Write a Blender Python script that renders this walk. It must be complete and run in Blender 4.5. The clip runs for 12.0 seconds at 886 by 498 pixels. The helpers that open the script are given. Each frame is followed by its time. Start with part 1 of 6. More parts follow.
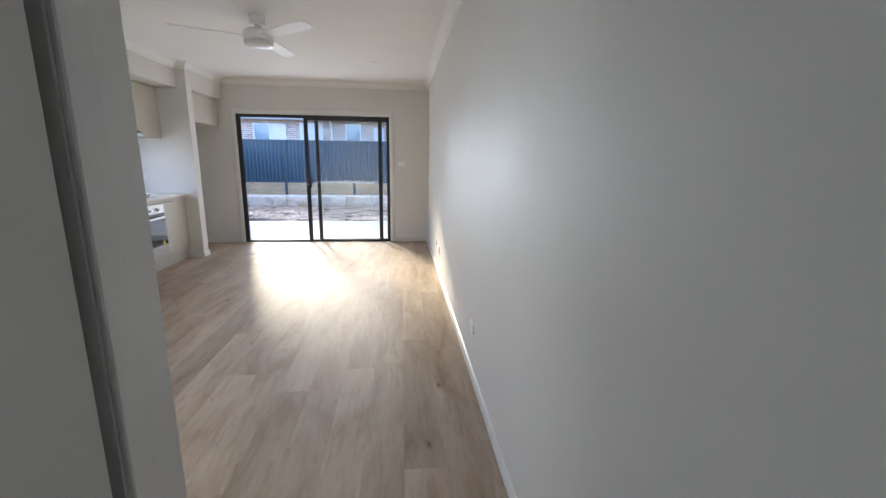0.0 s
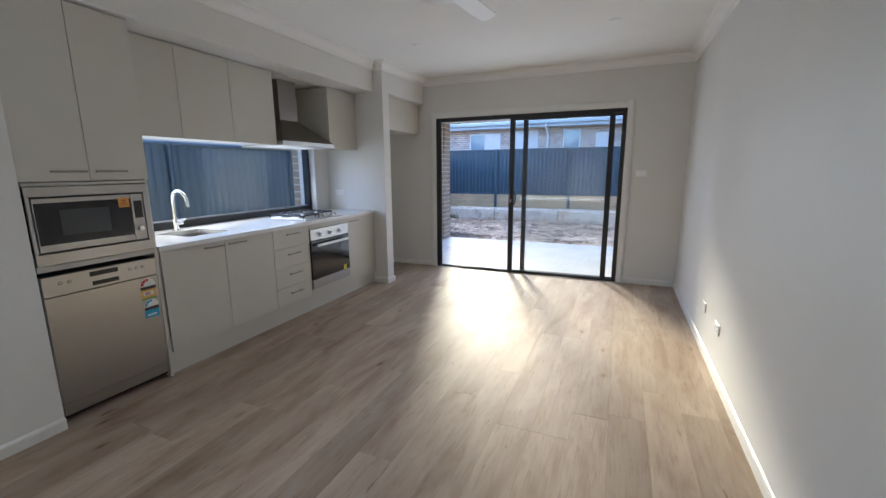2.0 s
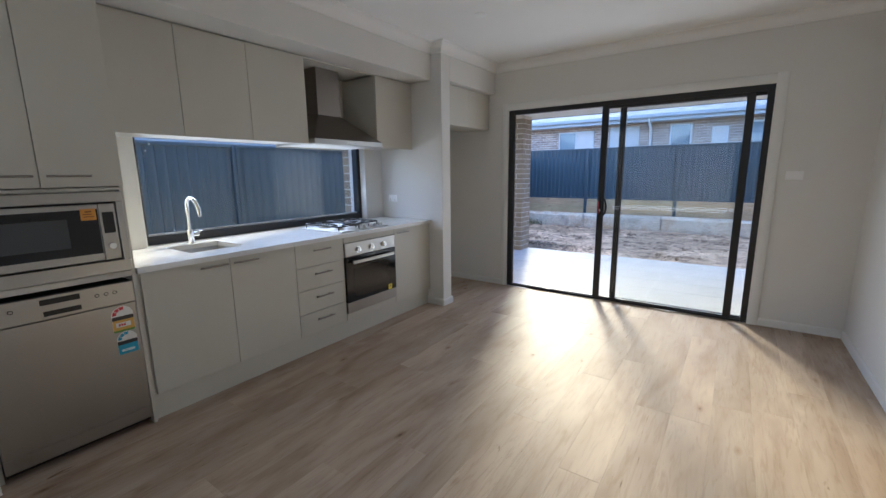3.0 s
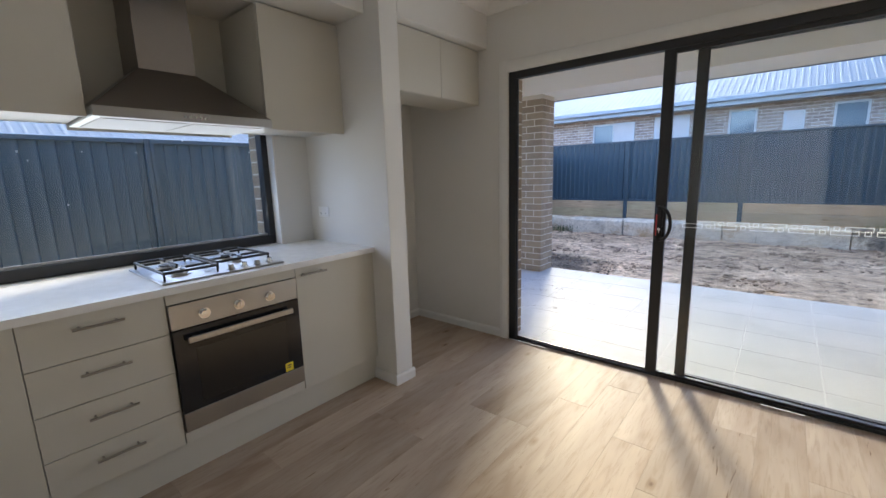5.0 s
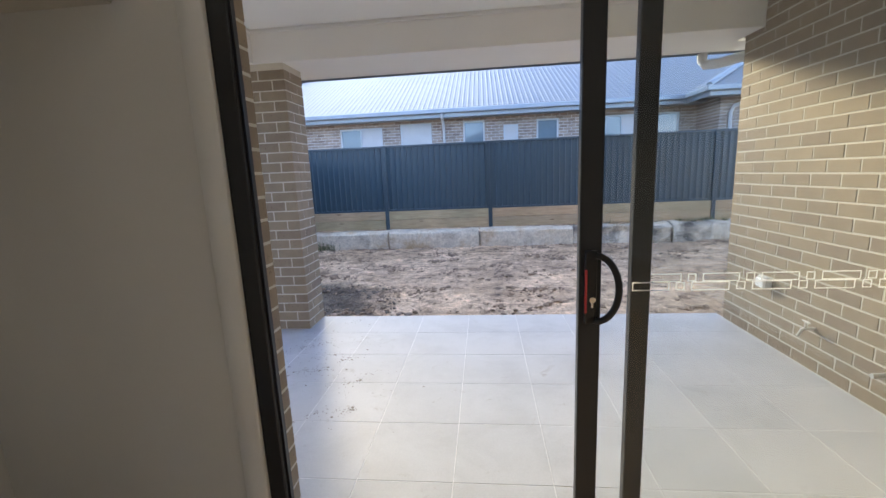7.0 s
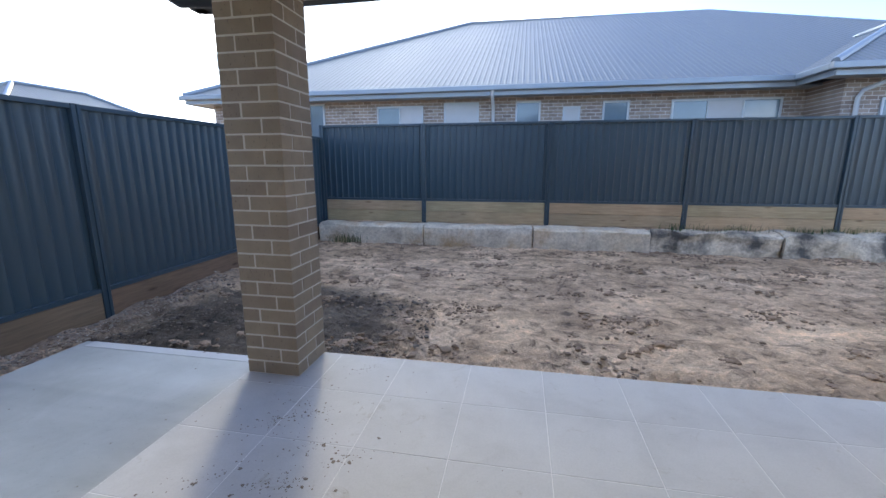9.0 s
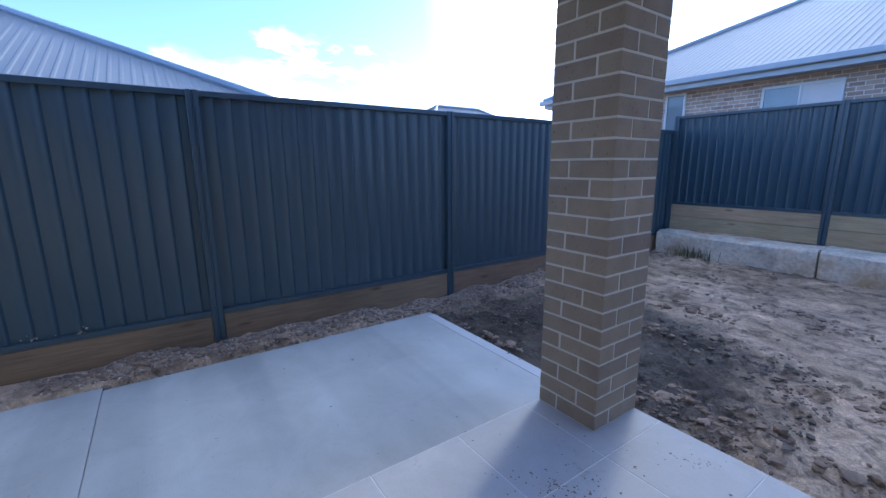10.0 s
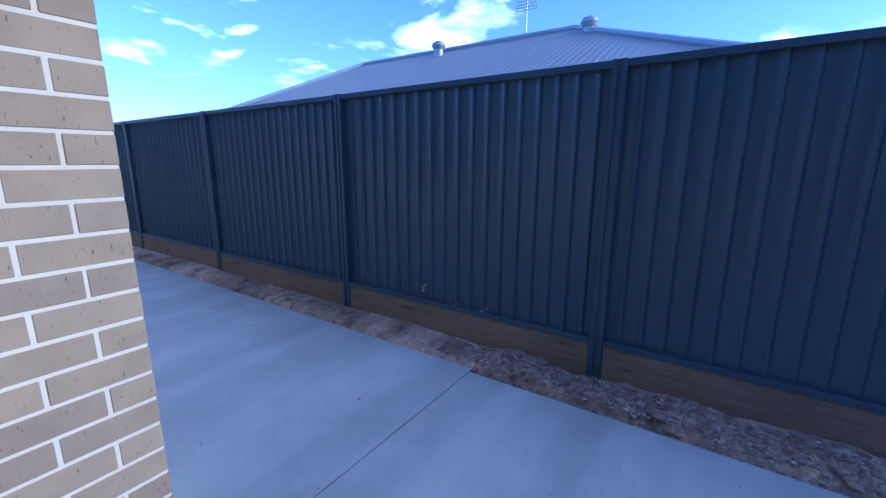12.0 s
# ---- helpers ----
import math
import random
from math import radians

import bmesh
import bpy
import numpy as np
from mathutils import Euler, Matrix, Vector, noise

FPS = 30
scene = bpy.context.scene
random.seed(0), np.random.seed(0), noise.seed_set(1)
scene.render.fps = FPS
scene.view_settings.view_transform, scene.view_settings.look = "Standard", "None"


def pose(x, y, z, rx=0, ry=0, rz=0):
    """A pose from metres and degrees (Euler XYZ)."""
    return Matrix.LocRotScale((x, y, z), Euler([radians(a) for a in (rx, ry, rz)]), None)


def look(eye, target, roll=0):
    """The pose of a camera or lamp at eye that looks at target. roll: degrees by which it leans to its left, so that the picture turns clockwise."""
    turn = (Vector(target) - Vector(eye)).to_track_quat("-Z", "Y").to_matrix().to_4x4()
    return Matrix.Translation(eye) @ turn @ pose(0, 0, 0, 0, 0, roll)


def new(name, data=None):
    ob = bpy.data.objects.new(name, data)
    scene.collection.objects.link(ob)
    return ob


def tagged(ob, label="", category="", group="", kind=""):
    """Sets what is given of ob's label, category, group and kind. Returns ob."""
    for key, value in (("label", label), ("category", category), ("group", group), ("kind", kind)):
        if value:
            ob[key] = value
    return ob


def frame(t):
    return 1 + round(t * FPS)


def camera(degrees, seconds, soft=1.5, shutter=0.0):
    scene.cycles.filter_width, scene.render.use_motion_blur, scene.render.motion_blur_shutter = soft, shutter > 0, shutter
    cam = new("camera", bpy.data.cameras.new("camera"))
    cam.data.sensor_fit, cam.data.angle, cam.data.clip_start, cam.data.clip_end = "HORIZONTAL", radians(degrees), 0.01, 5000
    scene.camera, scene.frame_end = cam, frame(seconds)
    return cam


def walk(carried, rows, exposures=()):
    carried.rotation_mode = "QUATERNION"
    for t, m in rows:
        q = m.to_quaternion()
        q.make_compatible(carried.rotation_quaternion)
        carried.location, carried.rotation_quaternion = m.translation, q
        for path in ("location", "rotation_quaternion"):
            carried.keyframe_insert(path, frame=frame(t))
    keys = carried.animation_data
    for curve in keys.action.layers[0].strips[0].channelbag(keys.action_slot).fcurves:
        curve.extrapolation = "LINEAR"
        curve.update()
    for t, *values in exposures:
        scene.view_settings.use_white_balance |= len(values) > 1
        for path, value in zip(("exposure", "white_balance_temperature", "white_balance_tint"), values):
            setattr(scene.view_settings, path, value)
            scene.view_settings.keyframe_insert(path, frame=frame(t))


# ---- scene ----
cam = camera(94.2, 12.0)
PATH = [
    (0, (0.955, 1.25, 1.375), (1.154, 3.196, 0.957), 0.8),
    (0.5, (0.965, 1.66, 1.342), (0.93, 3.619, 0.938), 0.3),
    (1, (0.91, 2.108, 1.337), (0.668, 4.057, 0.958), 0.25),
    (1.5, (0.811, 2.52, 1.378), (0.323, 4.421, 0.991), -0.1),
    (2, (0.741, 2.957, 1.378), (-0.03, 4.763, 1.0), -0.4),
    (2.5, (0.712, 3.414, 1.374), (-0.286, 5.106, 1.005), -0.65),
    (3, (0.572, 3.844, 1.378), (-0.563, 5.449, 1.013), -0.7),
    (3.2, (0.515, 4.005, 1.388), (-0.67, 5.574, 1.019), -0.8),
    (4.8, (0.086, 5.368, 1.346), (-1.197, 6.859, 0.988), -1.45),
    (5, (0.012, 5.536, 1.342), (-1.249, 7.047, 0.986), -1.65),
    (5.5, (-0.242, 5.941, 1.344), (-1.364, 7.559, 0.994), -1.85),
    (6, (-0.46, 6.362, 1.338), (-1.37, 8.109, 0.99), -2.15),
    (6.5, (-0.688, 6.738, 1.35), (-1.258, 8.623, 0.999), -2.2),
    (6.8, (-0.818, 6.989, 1.356), (-1.167, 8.926, 1.003), -2.35),
    (7, (-0.881, 7.146, 1.348), (-1.084, 9.103, 0.991), -2.5),
    (7.2, (-0.932, 7.31, 1.346), (-0.982, 9.277, 0.988), -2.8),
    (8.8, (-1.205, 8.49, 1.255), (-1.294, 10.445, 0.839), -0.2),
    (9, (-1.225, 8.558, 1.258), (-1.588, 10.482, 0.856), 0.0),
    (9.2, (-1.3, 8.675, 1.228), (-1.949, 10.526, 0.839), 0.1),
    (9.5, (-1.368, 8.837, 1.222), (-2.452, 10.473, 0.838), -0.05),
    (10, (-1.491, 9.105, 1.226), (-3.106, 10.217, 0.831), -0.35),
    (10.5, (-1.66, 9.408, 1.229), (-3.559, 9.884, 0.82), -0.2),
    (11, (-1.956, 9.65, 1.234), (-3.907, 9.51, 0.816), 0.0),
    (11.5, (-2.252, 9.897, 1.231), (-4.088, 9.222, 0.814), 0.0),
    (12, (-2.557, 9.995, 1.226), (-4.173, 8.896, 0.804), 0.15),
]
EXPOSURES = [(0.0, 4.55, 5450, 9), (1.0, 4.4, 5350, 9), (2.5, 4.05, 5300, 8), (5.0, 3.95, 5700, 8), (6.0, 3.93, 5900, 8), (6.5, 3.8, 5850, 8), (7.0, 3.75, 6000, 8), (8.8, 3.22, 6100, 7), (9.5, 3.2, 5500, 6), (10.0, 3.0, 5000, 10), (10.5, 2.75, 4900, 15), (11.0, 2.6, 4800, 17), (11.5, 2.5, 4350, 18), (12.0, 2.55, 4200, 20)]
walk(cam, [(t, look(eye, target, roll)) for t, eye, target, roll in PATH], EXPOSURES)

# ---- world, sun ----
SUN_AZ, SUN_EL = (-0.385, 0.923), 18.5
se = radians(SUN_EL)
SUN_DIR = Vector((SUN_AZ[0] * math.cos(se), SUN_AZ[1] * math.cos(se), math.sin(se))).normalized()

world = bpy.data.worlds.new("sky")
scene.world = world
world.use_nodes = True
wn, wl = world.node_tree.nodes, world.node_tree.links
wn.clear()
w_out = wn.new("ShaderNodeOutputWorld")
w_bg = wn.new("ShaderNodeBackground")
w_sky = wn.new("ShaderNodeTexSky")
w_sky.sky_type = "NISHITA"
w_sky.sun_disc = False
w_sky.sun_elevation = se
w_sky.sun_rotation = math.atan2(SUN_AZ[0], SUN_AZ[1])
w_sky.air_density, w_sky.dust_density, w_sky.ozone_density = 0.9, 0.5, 2.2
w_bg.inputs["Strength"].default_value = 0.076
# broken cloud, spread over the whole sky
w_tc = wn.new("ShaderNodeTexCoord")
w_sep = wn.new("ShaderNodeSeparateXYZ")
wl.new(w_tc.outputs["Generated"], w_sep.inputs[0])
w_up = wn.new("ShaderNodeMath"); w_up.operation = "MAXIMUM"; w_up.inputs[1].default_value = 0.0
wl.new(w_sep.outputs["Z"], w_up.inputs[0])
w_add = wn.new("ShaderNodeMath"); w_add.operation = "ADD"; w_add.inputs[1].default_value = 0.16
wl.new(w_up.outputs[0], w_add.inputs[0])
w_div = wn.new("ShaderNodeVectorMath"); w_div.operation = "DIVIDE"
w_cmb = wn.new("ShaderNodeCombineXYZ")
for k in range(3):
    wl.new(w_add.outputs[0], w_cmb.inputs[k])
wl.new(w_tc.outputs["Generated"], w_div.inputs[0])
wl.new(w_cmb.outputs[0], w_div.inputs[1])
w_n = wn.new("ShaderNodeTexNoise")
w_n.inputs["Scale"].default_value = 1.15
w_n.inputs["Detail"].default_value = 9.0
w_n.inputs["Roughness"].default_value = 0.56
w_n.inputs["Distortion"].default_value = 0.25
w_map = wn.new("ShaderNodeMapping")
w_map.inputs["Location"].default_value = (3.1, 0.4, 0.0)
wl.new(w_div.outputs[0], w_map.inputs[0])
wl.new(w_map.outputs[0], w_n.inputs["Vector"])
w_r = wn.new("ShaderNodeValToRGB")
w_r.color_ramp.elements[0].position, w_r.color_ramp.elements[1].position = 0.55, 0.70
wl.new(w_n.outputs["Fac"], w_r.inputs[0])
w_mix = wn.new("ShaderNodeMixRGB")
w_n2 = wn.new("ShaderNodeTexNoise")
w_n2.inputs["Scale"].default_value, w_n2.inputs["Detail"].default_value = 2.6, 7.0
wl.new(w_map.outputs[0], w_n2.inputs["Vector"])
w_r2 = wn.new("ShaderNodeValToRGB")
w_r2.color_ramp.elements[0].position, w_r2.color_ramp.elements[1].position = 0.40, 0.62
w_r2.color_ramp.elements[0].color, w_r2.color_ramp.elements[1].color = (0.22, 0.245, 0.285, 1), (1.0, 1.0, 1.0, 1)
wl.new(w_n2.outputs["Fac"], w_r2.inputs[0])
w_cl = wn.new("ShaderNodeMixRGB"); w_cl.blend_type = "MULTIPLY"; w_cl.inputs["Fac"].default_value = 1.0
w_cl.inputs["Color2"].default_value = (12.5, 12.4, 12.4, 1)
wl.new(w_r2.outputs["Color"], w_cl.inputs["Color1"])
wl.new(w_cl.outputs[0], w_mix.inputs["Color2"])
# thin bright cloud veils the sun
w_dot = wn.new("ShaderNodeVectorMath"); w_dot.operation = "DOT_PRODUCT"
w_dot.inputs[1].default_value = SUN_DIR
wl.new(w_tc.outputs["Generated"], w_dot.inputs[0])
w_veil = wn.new("ShaderNodeMapRange"); w_veil.interpolation_type = "SMOOTHSTEP"
w_veil.inputs["From Min"].default_value, w_veil.inputs["From Max"].default_value = 0.83, 0.99
wl.new(w_dot.outputs["Value"], w_veil.inputs["Value"])
w_cover = wn.new("ShaderNodeMath"); w_cover.operation = "MAXIMUM"
wl.new(w_r.outputs["Color"], w_cover.inputs[0])
wl.new(w_veil.outputs[0], w_cover.inputs[1])
wl.new(w_cover.outputs[0], w_mix.inputs["Fac"])
w_deep = wn.new("ShaderNodeMixRGB"); w_deep.blend_type = "MULTIPLY"; w_deep.inputs["Fac"].default_value = 1.0
w_deep.inputs["Color2"].default_value = (0.62, 0.58, 0.68, 1)
wl.new(w_sky.outputs[0], w_deep.inputs["Color1"])
wl.new(w_deep.outputs[0], w_mix.inputs["Color1"])
wl.new(w_mix.outputs[0], w_bg.inputs["Color"])
wl.new(w_bg.outputs[0], w_out.inputs[0])

sun = new("sun", bpy.data.lights.new("sun", "SUN"))
sun.data.energy = 0.68
sun.data.angle = radians(8)
sun.data.color = (1.0, 0.82, 0.53)
sun.matrix_world = look(SUN_DIR * 40, (0, 0, 0))

# fill lamps added at the kitchen window and sliding door to brighten the room
def fill_lamp(name, at, aim, w, h, watts, spread):
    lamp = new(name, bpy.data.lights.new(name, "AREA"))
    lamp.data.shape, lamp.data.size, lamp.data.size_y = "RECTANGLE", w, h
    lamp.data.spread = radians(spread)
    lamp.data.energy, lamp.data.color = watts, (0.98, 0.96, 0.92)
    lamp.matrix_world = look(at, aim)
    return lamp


fill_lamp("door_fill", (-0.42, 8.26, 1.08), (-0.42, 7.26, 1.08), 2.3, 1.9, 0.62, 170)
# narrower added beam that carries down the room to the plain wall
fill_lamp("door_fill", (-0.42, 8.24, 1.15), (-0.37, 7.24, 1.12), 2.3, 1.5, 1.05, 34)
fill_lamp("window_fill", (-2.70, 5.96, 1.35), (-1.7, 5.96, 1.05), 1.95, 0.55, 0.34, 150)

# ---- materials ----
def nodes_of(name):
    m = bpy.data.materials.new(name)
    m.use_nodes = True
    nt = m.node_tree
    return m, nt, nt.nodes["Principled BSDF"]


def link(nt, a, b):
    nt.links.new(a, b)


def ramp(nt, fac, stops):
    r = nt.nodes.new("ShaderNodeValToRGB")
    el = r.color_ramp.elements
    while len(el) < len(stops):
        el.new(0.5)
    for e, (p, c) in zip(el, stops):
        e.position, e.color = p, (*c, 1)
    link(nt, fac, r.inputs[0])
    return r.outputs[0]


def noise_tex(nt, scale, detail=4.0, rough=0.55, stretch=None, coord="Object", distort=0.0):
    tc = nt.nodes.new("ShaderNodeTexCoord")
    n = nt.nodes.new("ShaderNodeTexNoise")
    n.inputs["Scale"].default_value, n.inputs["Detail"].default_value = scale, detail
    n.inputs["Roughness"].default_value, n.inputs["Distortion"].default_value = rough, distort
    src = tc.outputs[coord]
    if stretch:
        mp = nt.nodes.new("ShaderNodeMapping")
        mp.inputs["Scale"].default_value = stretch
        link(nt, src, mp.inputs[0])
        src = mp.outputs[0]
    link(nt, src, n.inputs["Vector"])
    return n.outputs["Fac"]


def bump(nt, bsdf, height, strength, dist=0.01, after=None):
    b = nt.nodes.new("ShaderNodeBump")
    b.inputs["Strength"].default_value, b.inputs["Distance"].default_value = strength, dist
    link(nt, height, b.inputs["Height"])
    if after:
        link(nt, after, b.inputs["Normal"])
    link(nt, b.outputs[0], bsdf.inputs["Normal"])
    return b.outputs[0]


def mul(nt, a, b, fac=1.0, mode="MULTIPLY"):
    m = nt.nodes.new("ShaderNodeMixRGB")
    m.blend_type = mode
    m.inputs["Fac"].default_value = fac
    for s, v in ((m.inputs["Color1"], a), (m.inputs["Color2"], b)):
        if isinstance(v, tuple):
            s.default_value = (*v, 1)
        else:
            link(nt, v, s)
    return m.outputs[0]


def shade(name, base, rough=0.5, metal=0.0, var=0.06, big=1.3, fine=60.0, relief=0.05, spec=0.5, rough_var=0.08, stretch=None):
    """A plain surface with soft large variation, fine grain and a little relief."""
    m, nt, b = nodes_of(name)
    f1 = noise_tex(nt, big, 4, stretch=stretch)
    f2 = noise_tex(nt, fine, 3, stretch=stretch)
    lo = tuple(c * (1 - var) for c in base)
    hi = tuple(min(1, c * (1 + var)) for c in base)
    c1 = ramp(nt, f1, [(0.3, lo), (0.7, hi)])
    c2 = ramp(nt, f2, [(0.3, (1 - var * 0.7,) * 3), (0.7, (1, 1, 1))])
    link(nt, mul(nt, c1, c2), b.inputs["Base Color"])
    b.inputs["Metallic"].default_value = metal
    b.inputs["Specular IOR Level"].default_value = spec
    mr = nt.nodes.new("ShaderNodeMapRange")
    mr.inputs["To Min"].default_value, mr.inputs["To Max"].default_value = max(0.02, rough - rough_var), rough + rough_var
    link(nt, f1, mr.inputs["Value"])
    link(nt, mr.outputs[0], b.inputs["Roughness"])
    if relief:
        bump(nt, b, f2, relief, 0.002)
    return m


def glass_material(name, tint=(0.975, 0.985, 0.982)):
    m, nt, b = nodes_of(name)
    nt.nodes.remove(b)
    out = nt.nodes["Material Output"]
    tr, gl, mx, lw, pw, ma = (nt.nodes.new(k) for k in ("ShaderNodeBsdfTransparent", "ShaderNodeBsdfGlossy", "ShaderNodeMixShader", "ShaderNodeLayerWeight", "ShaderNodeMath", "ShaderNodeMath"))
    tr.inputs["Color"].default_value = (*tint, 1)
    gl.inputs["Roughness"].default_value = 0.01
    lw.inputs["Blend"].default_value = 0.5
    pw.operation, pw.inputs[1].default_value = "POWER", 4.5
    ma.operation, ma.inputs[1].default_value, ma.inputs[2].default_value = "MULTIPLY_ADD", 0.9, 0.035
    link(nt, lw.outputs["Facing"], pw.inputs[0]); link(nt, pw.outputs[0], ma.inputs[0])
    link(nt, ma.outputs[0], mx.inputs[0]); link(nt, tr.outputs[0], mx.inputs[1]); link(nt, gl.outputs[0], mx.inputs[2])
    link(nt, mx.outputs[0], out.inputs["Surface"])
    return m


def oak_material():
    m, nt, b = nodes_of("oak_plank")
    oi = nt.nodes.new("ShaderNodeObjectInfo")
    tc = nt.nodes.new("ShaderNodeTexCoord")
    # every plank reads the grain at its own place
    off = nt.nodes.new("ShaderNodeVectorMath"); off.operation = "MULTIPLY_ADD"
    cmb = nt.nodes.new("ShaderNodeCombineXYZ")
    for k in range(3):
        link(nt, oi.outputs["Random"], cmb.inputs[k])
    off.inputs[1].default_value = (37.0, 91.0, 13.0)
    link(nt, cmb.outputs[0], off.inputs[0]); link(nt, tc.outputs["Object"], off.inputs[2])

    def tex(scale, stretch, detail, distort=0.0, rough=0.6):
        mp = nt.nodes.new("ShaderNodeMapping"); mp.inputs["Scale"].default_value = stretch
        link(nt, off.outputs[0], mp.inputs[0])
        n = nt.nodes.new("ShaderNodeTexNoise")
        n.inputs["Scale"].default_value, n.inputs["Detail"].default_value, n.inputs["Distortion"].default_value = scale, detail, distort
        n.inputs["Roughness"].default_value = rough
        link(nt, mp.outputs[0], n.inputs["Vector"])
        return n.outputs["Fac"]
    tone = ramp(nt, tex(2.0, (2.2, 0.55, 1), 3, 0.6), [(0.28, (0.31, 0.228, 0.165)), (0.45, (0.425, 0.335, 0.255)), (0.58, (0.47, 0.38, 0.297)), (0.75, (0.55, 0.455, 0.365))])
    grain = ramp(nt, tex(8.0, (6, 0.55, 1), 6, 1.2), [(0.32, (0.84, 0.81, 0.78)), (0.50, (1, 1, 1)), (0.75, (1.03, 1.02, 1.01))])
    crack = ramp(nt, tex(3.2, (5, 0.55, 1), 3, 2.2), [(0.245, (0.50, 0.42, 0.36)), (0.31, (1, 1, 1))])
    v = nt.nodes.new("ShaderNodeTexVoronoi")
    mp = nt.nodes.new("ShaderNodeMapping"); mp.inputs["Scale"].default_value = (4.6, 2.1, 1)
    link(nt, off.outputs[0], mp.inputs[0]); link(nt, mp.outputs[0], v.inputs["Vector"])
    v.inputs["Scale"].default_value = 1.0
    knot = ramp(nt, v.outputs["Distance"], [(0.012, (0.38, 0.30, 0.24)), (0.045, (0.76, 0.70, 0.64)), (0.11, (1, 1, 1))])
    per = nt.nodes.new("ShaderNodeMapRange")
    per.inputs["To Min"].default_value, per.inputs["To Max"].default_value = 0.88, 1.08
    link(nt, oi.outputs["Random"], per.inputs["Value"])
    pc = nt.nodes.new("ShaderNodeCombineXYZ")
    for k in range(3):
        link(nt, per.outputs[0], pc.inputs[k])
    col = mul(nt, mul(nt, mul(nt, mul(nt, tone, grain), crack), knot), pc.outputs[0])
    link(nt, col, b.inputs["Base Color"])
    rr = nt.nodes.new("ShaderNodeMapRange")
    rr.inputs["To Min"].default_value, rr.inputs["To Max"].default_value = 0.50, 0.60
    g2 = tex(14.0, (7, 0.6, 1), 5)
    link(nt, g2, rr.inputs["Value"]); link(nt, rr.outputs[0], b.inputs["Roughness"])
    b.inputs["Specular IOR Level"].default_value = 0.10
    bump(nt, b, g2, 0.06, 0.002)
    return m


def brick_material(name, tints, coord="Object"):
    """Fired clay, streaked and pitted; each brick takes one of the tints."""
    m, nt, b = nodes_of(name)
    oi = nt.nodes.new("ShaderNodeObjectInfo")
    geo = nt.nodes.new("ShaderNodeNewGeometry")
    rnd = nt.nodes.new("ShaderNodeMath"); rnd.operation = "ADD"
    link(nt, oi.outputs["Random"], rnd.inputs[0]); link(nt, geo.outputs["Random Per Island"], rnd.inputs[1])
    fr = nt.nodes.new("ShaderNodeMath"); fr.operation = "FRACT"
    link(nt, rnd.outputs[0], fr.inputs[0])
    base = ramp(nt, fr.outputs[0], [(0.0, tints[0]), (0.35, tints[1]), (0.7, tints[2]), (1.0, tints[1])])
    tc = nt.nodes.new("ShaderNodeTexCoord")
    off = nt.nodes.new("ShaderNodeVectorMath"); off.operation = "MULTIPLY_ADD"
    off.inputs[1].default_value = (17, 29, 11)
    cmb = nt.nodes.new("ShaderNodeCombineXYZ")
    for k in range(3):
        link(nt, fr.outputs[0], cmb.inputs[k])
    link(nt, cmb.outputs[0], off.inputs[0]); link(nt, geo.outputs["Position"], off.inputs[2])

    def tex(scale, st, detail):
        mp = nt.nodes.new("ShaderNodeMapping"); mp.inputs["Scale"].default_value = st
        link(nt, off.outputs[0], mp.inputs[0])
        n = nt.nodes.new("ShaderNodeTexNoise")
        n.inputs["Scale"].default_value, n.inputs["Detail"].default_value = scale, detail
        link(nt, mp.outputs[0], n.inputs["Vector"])
        return n.outputs["Fac"]
    cloud = ramp(nt, tex(9, (1, 1, 1), 4), [(0.3, (0.86, 0.85, 0.84)), (0.7, (1.06, 1.05, 1.04))])
    pits = ramp(nt, tex(140, (1, 1, 0.32), 2), [(0.27, (0.50, 0.47, 0.45)), (0.335, (1, 1, 1))])
    link(nt, mul(nt, mul(nt, base, cloud), pits), b.inputs["Base Color"])
    b.inputs["Roughness"].default_value = 0.82
    bump(nt, b, tex(120, (1, 1, 0.5), 3), 0.35, 0.003)
    return m


